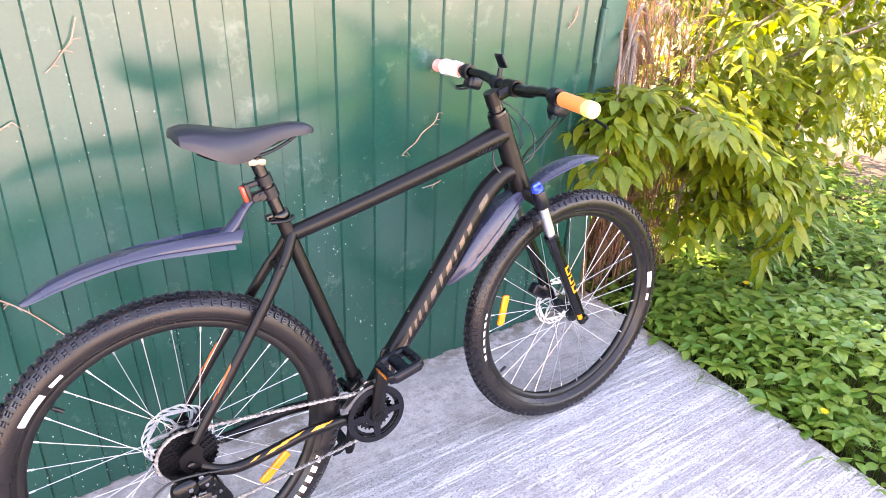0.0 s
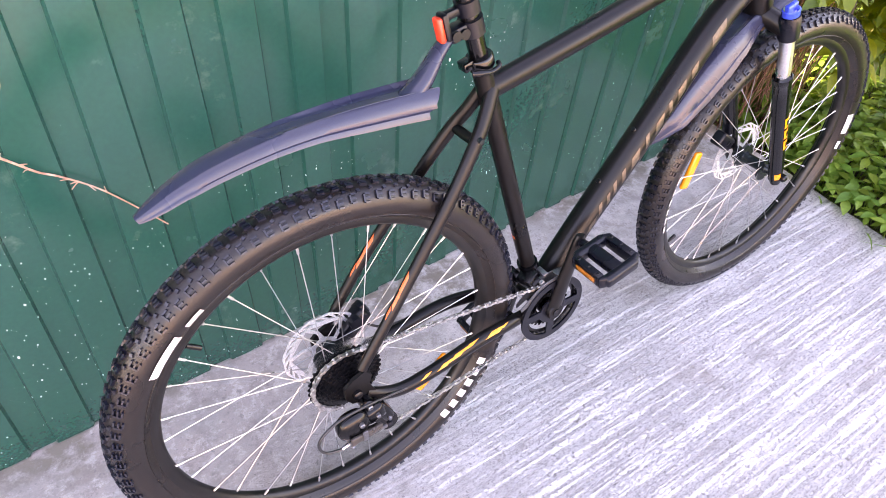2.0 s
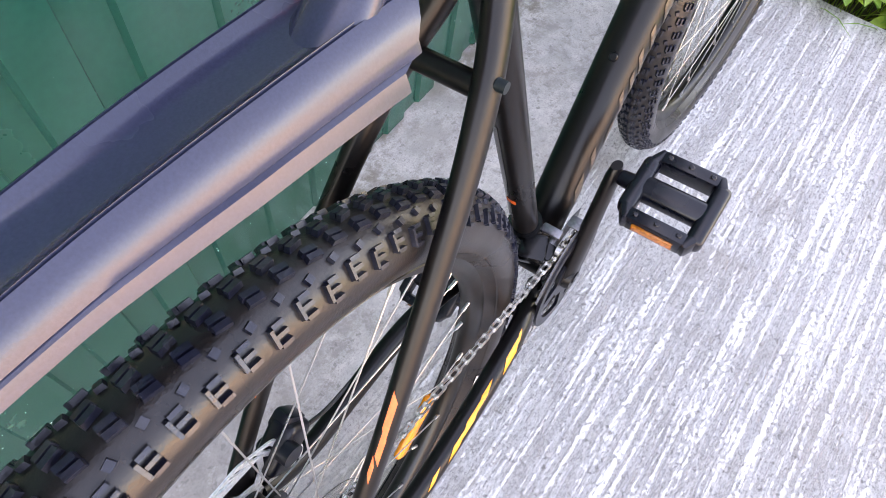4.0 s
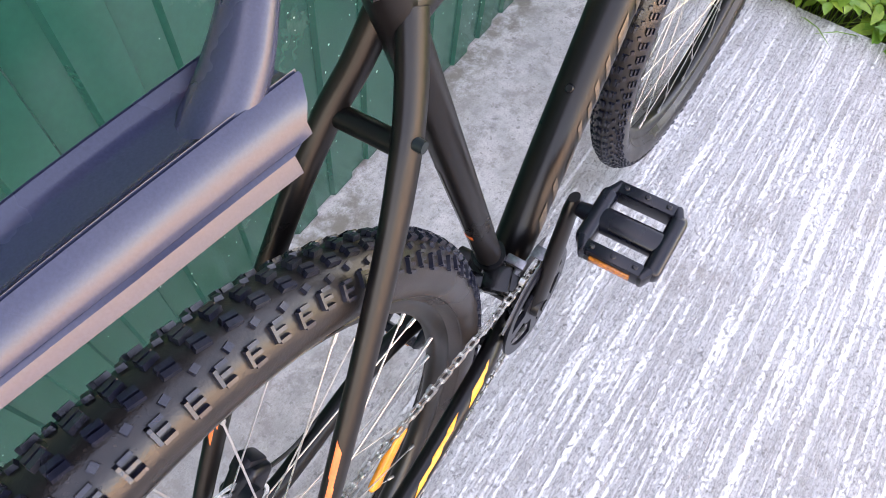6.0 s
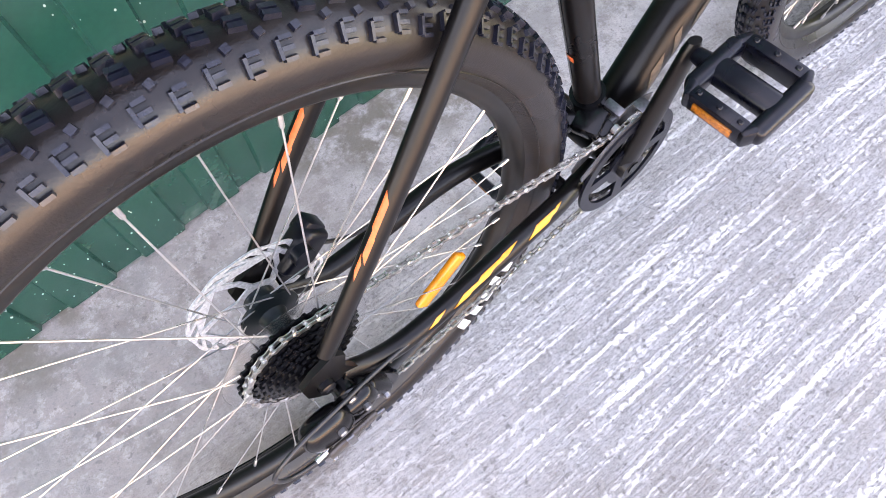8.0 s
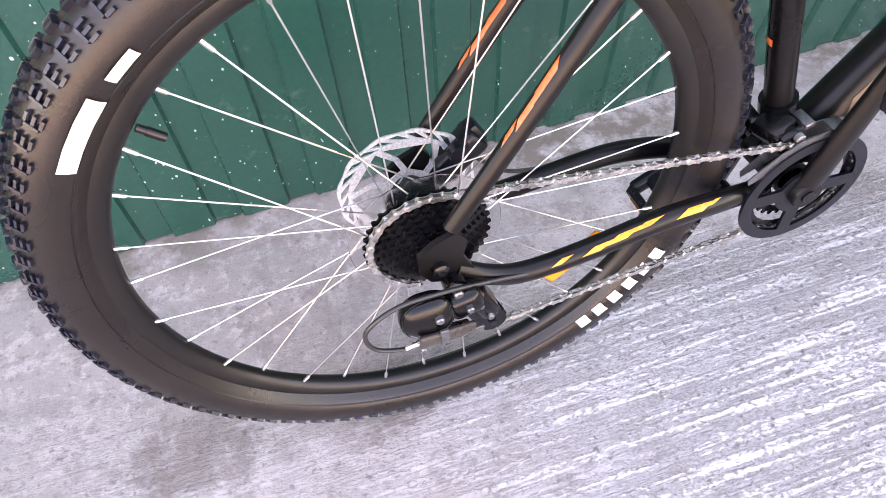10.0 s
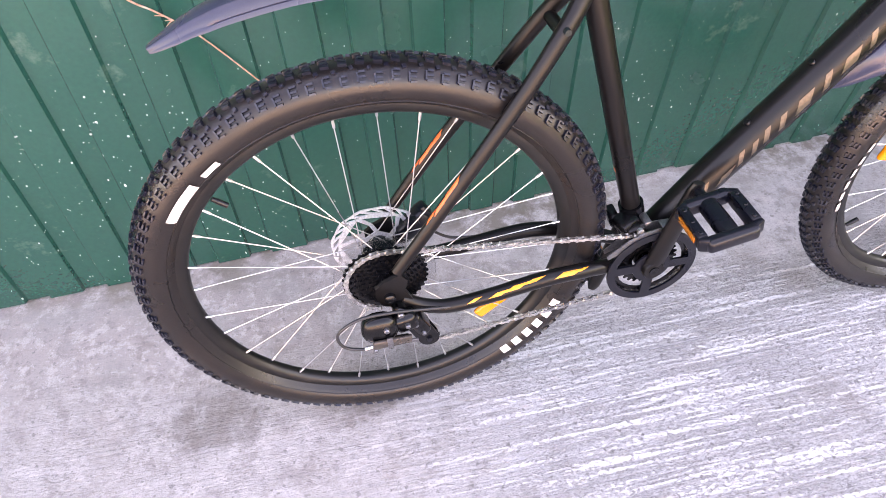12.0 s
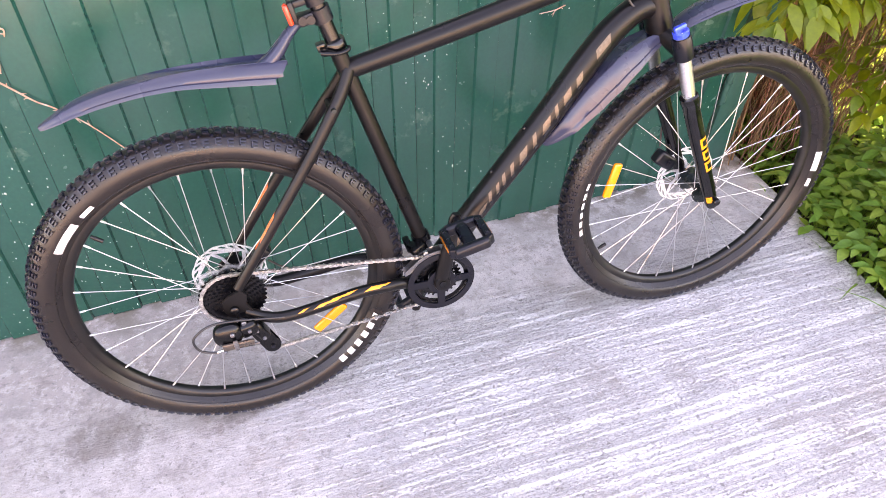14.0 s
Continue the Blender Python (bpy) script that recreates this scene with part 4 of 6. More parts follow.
for s, mat, lab in ((-1, GRIPO, "orange rubber grip with a yellow end"), (1, GRIPP, "pink rubber grip in a clear wrap")):
    bm = bmesh.new()
    y0, y1 = HALF - 0.118, HALF
    n = 24
    tube(bm, [bar_point(s * (y0 + (y1 - y0) * i / n)) for i in range(n + 1)], [0.0172 if i % 2 else 0.0164 for i in range(n + 1)], 20)
    grip = part("grip", steered(bm), mat, bicycle, lab)
    bm = bmesh.new()
    e0, e1 = bar_point(s * (y1 - 0.022)), bar_point(s * y1)
    d = (e1 - e0).normalized()
    tube(bm, [e0, e0 + d * 0.001, e1 + d * 0.002, e1 + d * 0.006], [0.0170, 0.0182, 0.0182, 0.0150], 20)
    part("grip_end", steered(bm), GRIPY if s < 0 else GRIPP, grip)
    if s > 0:
        bm = bmesh.new()
        rng = random.Random(5)
        pts = [bar_point(s * (y0 + 0.002 + 0.070 * i / 10)) for i in range(11)]
        tube(bm, pts, [0.0185 + 0.004 * rng.random() for _ in pts], 18)
        for v in bm.verts:
            v.co += Vector((rng.uniform(-1, 1), rng.uniform(-1, 1), rng.uniform(-1, 1))) * 0.0018
        part("wrap", steered(bm), WRAP, grip, "creased clear packing wrap", smooth=False)
    # shifter, brake lever
    bm = bmesh.new()
    c = bar_point(s * (y0 - 0.028))
    lathe(bm, [(0.0120, -0.012), (0.0200, -0.012), (0.0205, 0.0), (0.0200, 0.012), (0.0120, 0.012)], 22, c, closed=True)
    block(bm, (0.044, 0.040, 0.034), Matrix.Translation(c + Vector((0.012, s * -0.006, -0.030))) @ Matrix.Rotation(radians(20), 4, "Y"), 0.010, 3)
    block(bm, (0.030, 0.026, 0.026), Matrix.Translation(c + Vector((0.030, s * 0.004, -0.010))) @ Matrix.Rotation(radians(30), 4, "Y"), 0.007, 3)
    shifter = part("shifter", steered(bm), PLASTIC, bicycle, "black shifter and brake lever body")
    bm = bmesh.new()
    a = c + Vector((0.034, s * 0.006, -0.022))
    tube(bm, spline([a, a + Vector((0.018, s * 0.026, -0.014)), a + Vector((0.018, s * 0.070, -0.026)), a + Vector((0.008, s * 0.122, -0.036))]), [0.006, 0.0055, 0.0048, 0.0050], 10, 0.7)
    part("brake_lever", steered(bm), DARKSTEEL, shifter, "dark metal brake lever")
    bm = bmesh.new()
    tube(bm, spline([c + Vector((-0.004, s * -0.018, -0.040)), c + Vector((-0.020, s * 0.008, -0.046)), c + Vector((-0.026, s * 0.022, -0.042))]), [0.005, 0.0045, 0.006], 8, 0.6)
    part("thumb_lever", steered(bm), PLASTIC, shifter)
# phone holder on the bar
bm = bmesh.new()
c = bar_point(0.062)
lathe(bm, [(0.0135, -0.010), (0.0195, -0.010), (0.0195, 0.010), (0.0135, 0.010)], 20, c, closed=True)
tube(bm, [c + Vector((0.004, 0, 0.014)), c + Vector((0.008, 0, 0.038))], 0.0065, 12)
mount = part("phone_mount", steered(bm), PLASTIC, bicycle, "black clip on the handlebar")
bm = bmesh.new()
block(bm, (0.008, 0.036, 0.040), Matrix.Translation(c + Vector((0.010, 0, 0.056))) @ Matrix.Rotation(radians(-25), 4, "Y"), 0.004, 2)
part("mount_pad", steered(bm), PLASTIC, mount)
# cables in front of the head tube
for pts in ([(0.968, -0.16, 1.042), (1.019, -0.12, 1.007), (1.035, -0.05, 0.953), (0.999, -0.028, 0.902), (0.962, -0.026, 0.884)],
            [(0.962, -0.15, 1.037), (1.009, -0.09, 0.987), (1.019, -0.02, 0.927), (0.995, 0.03, 0.862), (1.019, 0.070, 0.742), (1.066, 0.078, 0.583), (1.076, 0.070, 0.463)],
            [(0.968, 0.16, 1.032), (1.019, 0.10, 0.992), (1.030, 0.03, 0.937), (0.988, -0.024, 0.890), (0.957, -0.028, 0.871)],
            [(0.962, 0.15, 1.027), (1.004, 0.08, 0.967), (0.999, 0.034, 0.907), (0.962, 0.03, 0.877)]):
    frame_tube("cable", spline(pts), 0.0025, n=8, mat=CABLE)
frame_tube("cable", spline([(0.871, -0.005, 0.915), (0.865, -0.012, 0.888), (0.878, -0.014, 0.862), (0.894, -0.018, 0.849)]), 0.0025, n=8, mat=CABLE)

# ---- drive train ----
def sprocket(bm, c, r, teeth, y0, y1, inner, depth=0.0045):
    pts = []
    for k in range(teeth):
        a = 2 * math.pi * k / teeth
        w = 2 * math.pi / teeth
        for rr, f in ((r - depth, -0.30), (r, -0.12), (r, 0.12), (r - depth, 0.30)):
            pts.append((c.x + rr * math.cos(a + f * w), c.z + rr * math.sin(a + f * w)))
    plate(bm, pts, y0, y1, [ring(c.x, c.z, inner, 24)])
    return bm
bm = bmesh.new()
disc_ring = [(0.0800, -0.0196), (0.0822, -0.0194), (0.0828, -0.0188), (0.0822, -0.0182), (0.0800, -0.0186), (0.052, -0.0188), (0.052, -0.0194)]
lathe(bm, disc_ring, 48, R_AXLE, closed=True)
part("spoke_guard", bm, CLEAR, rear_wheel, "clear plastic spoke guard disc")
for k in range(8):
    r = 0.0695 - 0.0060 * k
    bm = bmesh.new()
    sprocket(bm, R_AXLE, r, int(36 - 3.1 * k), -0.0246 - 0.0038 * k, -0.0218 - 0.0038 * k, 0.0115, 0.0036)
    part("sprocket", bm, DARKSTEEL, rear_wheel, "" if k else "large black sprocket", smooth=False)
bm = bmesh.new()
lathe(bm, [(0.006, -0.060), (0.0105, -0.060), (0.0150, -0.0580), (0.0165, -0.056), (0.0165, -0.024)], 32, R_AXLE)
part("freehub", bm, DARKSTEEL, rear_wheel)
bm = bmesh.new()
tube(bm, [(R_AXLE.x, -0.0735, R_AXLE.z), (R_AXLE.x, -0.0715, R_AXLE.z), (R_AXLE.x, -0.064, R_AXLE.z)], [0.0060, 0.0088, 0.0092], 16)
tube(bm, [(R_AXLE.x, -0.0742, R_AXLE.z), (R_AXLE.x, -0.0730, R_AXLE.z)], [0.0038, 0.0042], 6)
part("axle_nut", bm, DARKSTEEL, rear_wheel)
bm = bmesh.new()
tube(bm, [(R_AXLE.x, 0.071, R_AXLE.z), (R_AXLE.x, 0.085, R_AXLE.z)], 0.0085, 14)
part("axle_nut", bm, DARKSTEEL, rear_wheel)

# rear derailleur
bm = bmesh.new()
plate(bm, [(0.020, 0.345), (0.030, 0.335), (0.028, 0.318), (0.016, 0.306), (0.004, 0.312), (0.004, 0.330)], -0.0680, -0.0630)
tube(bm, [(0.014, -0.064, 0.326), (0.014, -0.086, 0.326)], 0.0125, 18)
tube(bm, [(0.014, -0.086, 0.326), (0.014, -0.089, 0.326)], [0.0085, 0.0070], 6)
der = part("rear_derailleur", at_hanger(bm), GLOSS, bicycle, "black rear derailleur with chain cage")
bm = bmesh.new()
t = bmesh.new()
bmesh.ops.create_uvsphere(t, u_segments=24, v_segments=12, radius=1.0)
for v in t.verts:
    v.co = Vector((math.copysign(abs(v.co.x) ** 0.75, v.co.x) * 0.030, math.copysign(abs(v.co.y) ** 0.7, v.co.y) * 0.017, v.co.z * 0.030))
add(bm, t, Matrix.Translation((-0.022, -0.094, 0.308)))
block(bm, (0.040, 0.030, 0.036), Matrix.Translation((0.020, -0.088, 0.308)) @ Matrix.Rotation(radians(-14), 4, "Y"), 0.010, 3)
block(bm, (0.024, 0.034, 0.052), Matrix.Translation((0.040, -0.080, 0.290)) @ Matrix.Rotation(radians(-24), 4, "Y"), 0.008, 3)
part("knuckle", at_hanger(bm), DERM, der, "glossy black moulded body")
bm = bmesh.new()
block(bm, (0.064, 0.007, 0.017), Matrix.Translation((-0.006, -0.112, 0.288)) @ Matrix.Rotation(radians(8), 4, "Y") @ Matrix.Rotation(radians(6), 4, "Z"), 0.003, 2)
block(bm, (0.052, 0.010, 0.010), Matrix.Translation((-0.004, -0.098, 0.276)) @ Matrix.Rotation(radians(4), 4, "Y"), 0.003, 2)
part("parallelogram", at_hanger(bm), material("bronze_grey_link", (0.10, 0.085, 0.075), 0.3, 0.7), der, "bronze-grey link")
bm = bmesh.new()
block(bm, (0.009, 0.004, 0.026), Matrix.Translation((-0.010, -0.1165, 0.292)), 0.001)
block(bm, (0.034, 0.004, 0.007), Matrix.Translation((0.018, -0.108, 0.277)) @ Matrix.Rotation(radians(5), 4, "Y"), 0.001)
part("link_plate", at_hanger(bm), LINK, der, "dull steel link")
for x, y, z, r in ((0.022, -0.106, 0.312, 0.0042), (-0.012, -0.112, 0.318, 0.0048), (-0.034, -0.116, 0.281, 0.0036), (0.014, -0.094, 0.326, 0.0056), (0.036, -0.098, 0.300, 0.0032), (0.046, -0.098, 0.276, 0.0040)):
    bm = bmesh.new()
    tube(bm, [(x, y + 0.008, z), (x, y - 0.002, z), (x, y - 0.0035, z)], [r, r, r * 0.7], 12)
    part("pivot", at_hanger(bm), LINK, der)
PUL1, PUL2 = Vector((0.041, 0, 0.2980)), Vector((0.060, 0, 0.2500))
for y in (-0.0530, -0.0645):
    bm = bmesh.new()
    d = (PUL2 - PUL1).normalized()
    q = Vector((d.z, 0, -d.x))
    out = []
    for c, s in ((PUL1, -1), (PUL2, 1)):
        for k in range(9):
            a = math.pi * k / 8
            p = c + q * (s * -0.0175 * math.cos(a)) + d * (s * 0.0175 * math.sin(a))
            out.append((p.x, p.z))
    plate(bm, out, y - 0.001, y + 0.001)
    part("cage_plate", bm, DERM, der)
for c in (PUL1, PUL2):
    bm = bmesh.new()
    sprocket(bm, c, 0.0190, 11, -0.0615, -0.0575, 0.004, 0.004)
    tube(bm, [(c.x, -0.069, c.z), (c.x, -0.051, c.z)], 0.0048, 12)
    part("jockey_wheel", bm, PLASTIC, der, smooth=False)
bm = bmesh.new()
tube(bm, spline([(0.30, -0.066, 0.300), (0.20, -0.071, 0.297), (0.11, -0.076, 0.300), (0.05, -0.084, 0.318), (0.0, -0.096, 0.340), (-0.050, -0.104, 0.349), (-0.086, -0.106, 0.326), (-0.082, -0.106, 0.292), (-0.052, -0.106, 0.276), (-0.030, -0.103, 0.276)]), 0.0026, 10)
part("shift_cable", at_hanger(bm), CABLE, der)
bm = bmesh.new()
tube(bm, [(-0.052, -0.106, 0.276), (-0.030, -0.103, 0.276)], [0.0034, 0.0042], 10)
part("barrel_adjuster", at_hanger(bm), STEEL, der)

# chain: alternate inner and outer links along the loop
def chain_mesh():
    bm = bmesh.new()
    c1, r1, y1 = R_AXLE, 0.0640, -0.0310
    c2, r2, y2 = BB, 0.0690, -0.0490
    pts = []
    # top run
    d = (c2 - c1)
    base = math.atan2(d.z, d.x)
    al = math.asin((r2 - r1) / math.hypot(d.x, d.z))
    at = base + math.pi / 2 + al
    for k in range(14):
        a = at + radians(172) * (1 - k / 13)
        pts.append(Vector((c1.x + r1 * math.cos(a), y1, c1.z + r1 * math.sin(a))))
    for k in range(32):
        a = at - radians(205) * k / 31
        pts.append(Vector((c2.x + r2 * math.cos(a), y2, c2.z + r2 * math.sin(a))))
    pts.append(Vector((PUL2.x + 0.012, -0.0590, PUL2.z - 0.014)))
    pts.append(Vector((PUL2.x - 0.010, -0.0595, PUL2.z - 0.010)))
    pts.append(Vector((PUL2.x - 0.013, -0.0595, PUL2.z + 0.008)))
    pts.append(Vector((PUL1.x + 0.014, -0.0592, PUL1.z - 0.008)))
    pts.append(Vector((PUL1.x + 0.010, -0.0585, PUL1.z + 0.013)))
    pts.append(Vector((c1.x + 0.010, y1 - 0.010, c1.z - 0.058)))
    # even steps of half an inch
    step, res, carry = 0.0127, [pts[0]], 0.0
    for a, b in zip(pts, pts[1:]):
        ln = (b - a).length
        s = step - carry
        while s <= ln:
            res.append(a.lerp(b, s / ln))
            s += step
        carry = ln - (s - step)
    for k, (a, b) in enumerate(zip(res, res[1:])):
        t = (b - a).normalized()
        side = Vector((0, 1, 0))
        u = side.cross(t).normalized()
        off = 0.0030 if k % 2 else 0.0018
        for s in (-1, 1):
            c = (a + b) / 2 + side * (s * off)
            vs = []
            for yy in (-0.00055, 0.00055):
                for lx, hz in ((-0.0095, 0), (-0.0063, 0.0041), (-0.0022, 0.0028), (0.0022, 0.0028), (0.0063, 0.0041), (0.0095, 0), (0.0063, -0.0041), (0.0022, -0.0028), (-0.0022, -0.0028), (-0.0063, -0.0041)):
                    vs.append(bm.verts.new(c + side * yy + t * lx + u * hz))
            bm.faces.new(vs[:10])
            bm.faces.new(vs[10:])
            for i in range(10):
                bm.faces.new((vs[i], vs[(i + 1) % 10], vs[10 + (i + 1) % 10], vs[10 + i]))
        tube(bm, [a - side * 0.0040, a + side * 0.0040], 0.0022, 8)
    return bm
part("chain", chain_mesh(), CHAIN, bicycle, "oiled steel bicycle chain", smooth=False)

# crank set
bm = bmesh.new()
guard = ring(BB.x, BB.z, 0.0795, 56)
holes = []
for k in range(4):
    a0 = math.pi / 2 * k + 0.30
    arc = [(BB.x + 0.0655 * math.cos(a0 + 1.30 * i / 8 - 0.20), BB.z + 0.0655 * math.sin(a0 + 1.30 * i / 8 - 0.20)) for i in range(9)]
    arc += [(BB.x + 0.0330 * math.cos(a0 + 1.0 * (8 - i) / 8 - 0.05), BB.z + 0.0330 * math.sin(a0 + 1.0 * (8 - i) / 8 - 0.05)) for i in range(9)]
    holes.append(arc)
plate(bm, guard, -0.0580, -0.0540, holes)
bmesh.ops.bevel(bm, geom=[e for e in bm.edges if len(e.link_faces) == 2 and e.calc_face_angle(0) > 1.2], offset=0.0010, segments=1, affect="EDGES")
part("chain_guard", bm, PLASTIC, bicycle, "black chainring guard with four windows")
for r, t, y in ((0.0715, 36, -0.0490), (0.0520, 26, -0.0420), (0.0400, 22, -0.0360)):
    bm = bmesh.new()
    sprocket(bm, BB, r, t, y - 0.001, y + 0.001, r - 0.014, 0.0050)
    part("chainring", bm, DARKSTEEL, bicycle, smooth=False)
PED = Vector((0.4875, 0, 0.483))
def crank_arm(sign, end):
    bm = bmesh.new()
    y0, y1 = sign * 0.056, sign * 0.067
    d = (end - BB).normalized()
    pts, rad = [], []
    for k in range(13):
        f = k / 12
        p = BB + (end - BB) * f
        pts.append(Vector((p.x, y0 + (y1 - y0) * (f ** 0.8), p.z)))
        rad.append(0.0085 + 0.003 * (1 - f))
    tube(bm, [pts[0] - d * 0.014] + pts + [pts[-1] + d * 0.012], [0.006] + rad + [0.006], 16, 1.65)
    lathe(bm, [(0.0001, -0.012), (0.0175, -0.012), (0.019, -0.009), (0.019, 0.010), (0.0001, 0.010)], 24, (BB.x, y0, BB.z))
    return bm
part("crank_arm", crank_arm(-1, PED), PAINT, bicycle, "black crank arm")
LPED = BB * 2 - PED
part("crank_arm", crank_arm(1, LPED), PAINT, bicycle, "black crank arm")
bm = bmesh.new()
tube(bm, [(BB.x, -0.070, BB.z), (BB.x, 0.070, BB.z)], 0.0085, 14)
part("spindle", bm, DARKSTEEL, bicycle)

def pedal(p, sign, tilt):
    """A caged plastic platform pedal, with its reflectors."""
    m = Matrix.Translation(Vector((p.x, sign * 0.0, p.z))) @ Matrix.Rotation(radians(tilt), 4, "Y")
    ya, yb = 0.090, 0.180
    mid = sign * (ya + yb) / 2
    L = 0.094
    bm = bmesh.new()
    block(bm, (0.029, yb - ya - 0.006, 0.024), m @ Matrix.Translation((0, mid, 0)), 0.010, 4)
    for x in (-L / 2 + 0.008, L / 2 - 0.008):
        block(bm, (0.015, yb - ya - 0.026, 0.026), m @ Matrix.Translation((x, mid, 0)), 0.003, 2)
        for k in (-1, 0, 1):
            block(bm, (0.005, 0.006, 0.003), m @ Matrix.Translation((x, mid + k * 0.024, 0.0132)), 0.001, 1)
            block(bm, (0.005, 0.006, 0.003), m @ Matrix.Translation((x, mid + k * 0.024, -0.0132)), 0.001, 1)
    for y, ln in ((sign * (ya + 0.007), 0.070), (sign * (yb - 0.006), 0.076)):
        block(bm, (ln, 0.019, 0.025), m @ Matrix.Translation((0, y, 0)), 0.007, 3)
        for sx in (-1, 1):
            block(bm, (0.024, 0.012, 0.024), m @ Matrix.Translation((sx * 0.036, y + sign * (0.003 if y * sign < 0.15 else -0.003), 0)) @ Matrix.Rotation(radians(28 * sx * (1 if y > mid else -1) * -1), 4, "Z"), 0.004, 2)
    tube(bm, [m @ Vector((0, sign * 0.063, 0)), m @ Vector((0, sign * 0.073, 0)), m @ Vector((0, sign * 0.075, 0)), m @ Vector((0, sign * 0.092, 0))], [0.0068, 0.0068, 0.0085, 0.0105], 14)
    ob = part("pedal", bm, PLASTIC, bicycle, "black plastic platform pedal")
    for sx in (-1, 1):
        bm = bmesh.new()
        block(bm, (0.003, 0.046, 0.011), m @ Matrix.Translation((sx * (L / 2 + 0.0005), mid, 0)), 0.001)
        part("reflector", bm, AMBER, ob, "amber ribbed reflector")
    return ob
pedal(PED, -1, -11)
pedal(LPED, 1, -28)

# front derailleur
bm = bmesh.new()
q = BB + _sd * 0.098
tube(bm, [q - _sd * 0.010, q + _sd * 0.010], 0.0205, 20)
block(bm, (0.034, 0.034, 0.022), pose(q.x - 0.018, -0.022, q.z - 0.010, 0, -15, 20), 0.005, 2)
block(bm, (0.022, 0.020, 0.030), pose(q.x - 0.008, -0.034, q.z - 0.022, 10, -15, 0), 0.004, 2)
block(bm, (0.016, 0.030, 0.030), pose(q.x - 0.030, 0.004, q.z - 0.016, 10, -15, 0), 0.004, 2)
fd = part("front_derailleur", bm, DERM, bicycle, "black front derailleur with a dull steel cage")
bm = bmesh.new()
for y, lift in ((-0.0395, 0.004), (-0.0545, 0.0)):
    outer, inner = [], []
    for k in range(9):
        a = radians(64 + 62 * k / 8)
        outer.append((BB.x + (0.088 + lift) * math.cos(a), BB.z + (0.088 + lift) * math.sin(a)))
        inner.append((BB.x + 0.068 * math.cos(a), BB.z + 0.068 * math.sin(a)))
    outer.append((BB.x - 0.085, BB.z + 0.045))
    inner.append((BB.x - 0.082, BB.z + 0.036))
    plate(bm, outer + inner[::-1], y - 0.0008, y + 0.0008)
block(bm, (0.018, 0.017, 0.002), pose(BB.x + 0.012, -0.047, BB.z + 0.090, 0, 0, 0), 0.0005)
part("cage", bm, LINK, fd)
bm = bmesh.new()
block(bm, (0.024, 0.010, 0.011), pose(q.x + 0.004, -0.036, q.z - 0.016, 8, -15, 12), 0.003, 2)
block(bm, (0.012, 0.026, 0.008), pose(q.x + 0.012, -0.030, q.z - 0.004, 0, -15, 0), 0.002, 2)
part("link_arm", bm, LINK, fd)
bm = bmesh.new()
for y, z in ((-0.040, -0.010), (-0.030, -0.024)):
    tube(bm, [(q.x - 0.004, y - 0.006, q.z + z), (q.x - 0.004, y - 0.012, q.z + z)], 0.0055, 12)
part("link_bolt", bm, STEEL, fd)

# rear brake caliper
bm = bmesh.new()
block(bm, (0.060, 0.030, 0.034), Matrix.Translation((0.064, 0.058, 0.400)) @ Matrix.Rotation(radians(-40), 4, "Y"), 0.007, 3)
block(bm, (0.026, 0.022, 0.050), Matrix.Translation((0.050, 0.068, 0.376)) @ Matrix.Rotation(radians(30), 4, "Y"), 0.005, 2)
block(bm, (0.022, 0.022, 0.030), Matrix.Translation((0.082, 0.063, 0.416)) @ Matrix.Rotation(radians(-30), 4, "Y"), 0.005, 2)
tube(bm, [(0.060, 0.034, 0.414), (0.060, 0.046, 0.414)], 0.012, 14)
bm.transform(Matrix.Translation((0.005, 0, 0.0075)))
part("rear_brake_caliper", bm, PLASTIC, bicycle, "black disc brake caliper")
frame_tube("brake_hose", spline([(0.090, 0.060, 0.388), (0.13, 0.066, 0.348), (0.20, 0.070, 0.330), (0.30, 0.064, 0.322), (0.38, 0.052, 0.312)]), 0.0026, n=8, mat=CABLE)

# wheel reflectors, each clipped between spokes
def reflector(c, a, away, tilt, parent, fix):
    bm = bmesh.new()
    d = Vector((math.cos(a), 0, math.sin(a)))
    m = Matrix.Translation(c + d * away + Vector((0, 0.004, 0))) @ Matrix.Rotation(radians(tilt), 4, "Y")
    block(bm, (0.094, 0.011, 0.023), m, 0.0050, 3)
    part("wheel_reflector", fix(bm), ORANGE, parent, "orange plastic spoke reflector")
reflector(R_AXLE, radians(-37.9), 0.241, -38, rear_wheel, same)
reflector(F_AXLE, radians(166.5), 0.246, -77, front_wheel, steered)

# printing on the tyres: lettering that names a maker stays as plain blocks
def tyre_print(c, a0, a1, n, r0, r1, rim, fix, gap=0.3, mat=DECAL_W):
    bm = bmesh.new()
    w = (a1 - a0) / n
    for k in range(n):
        arc_patch(bm, c, r0, r1, a0 + w * k, a0 + w * (k + 1 - gap), side_y, 3)
    part("sidewall_print", fix(bm), mat, rim, "pale printed blocks on the tyre wall")
tyre_print(R_AXLE, radians(-54), radians(-24), 6, 0.3205, 0.3335, rear_wheel, same, 0.40)
tyre_print(R_AXLE, radians(131.5), radians(144.0), 1, 0.3230, 0.3365, rear_wheel, same, 0.0)
tyre_print(R_AXLE, radians(123.0), radians(128.2), 1, 0.3250, 0.3335, rear_wheel, same, 0.0)
tyre_print(F_AXLE, radians(-2), radians(8), 1, 0.3230, 0.3365, front_wheel, steered, 0.0)
tyre_print(F_AXLE, radians(-10), radians(-6), 1, 0.3250, 0.3335, front_wheel, steered, 0.0)
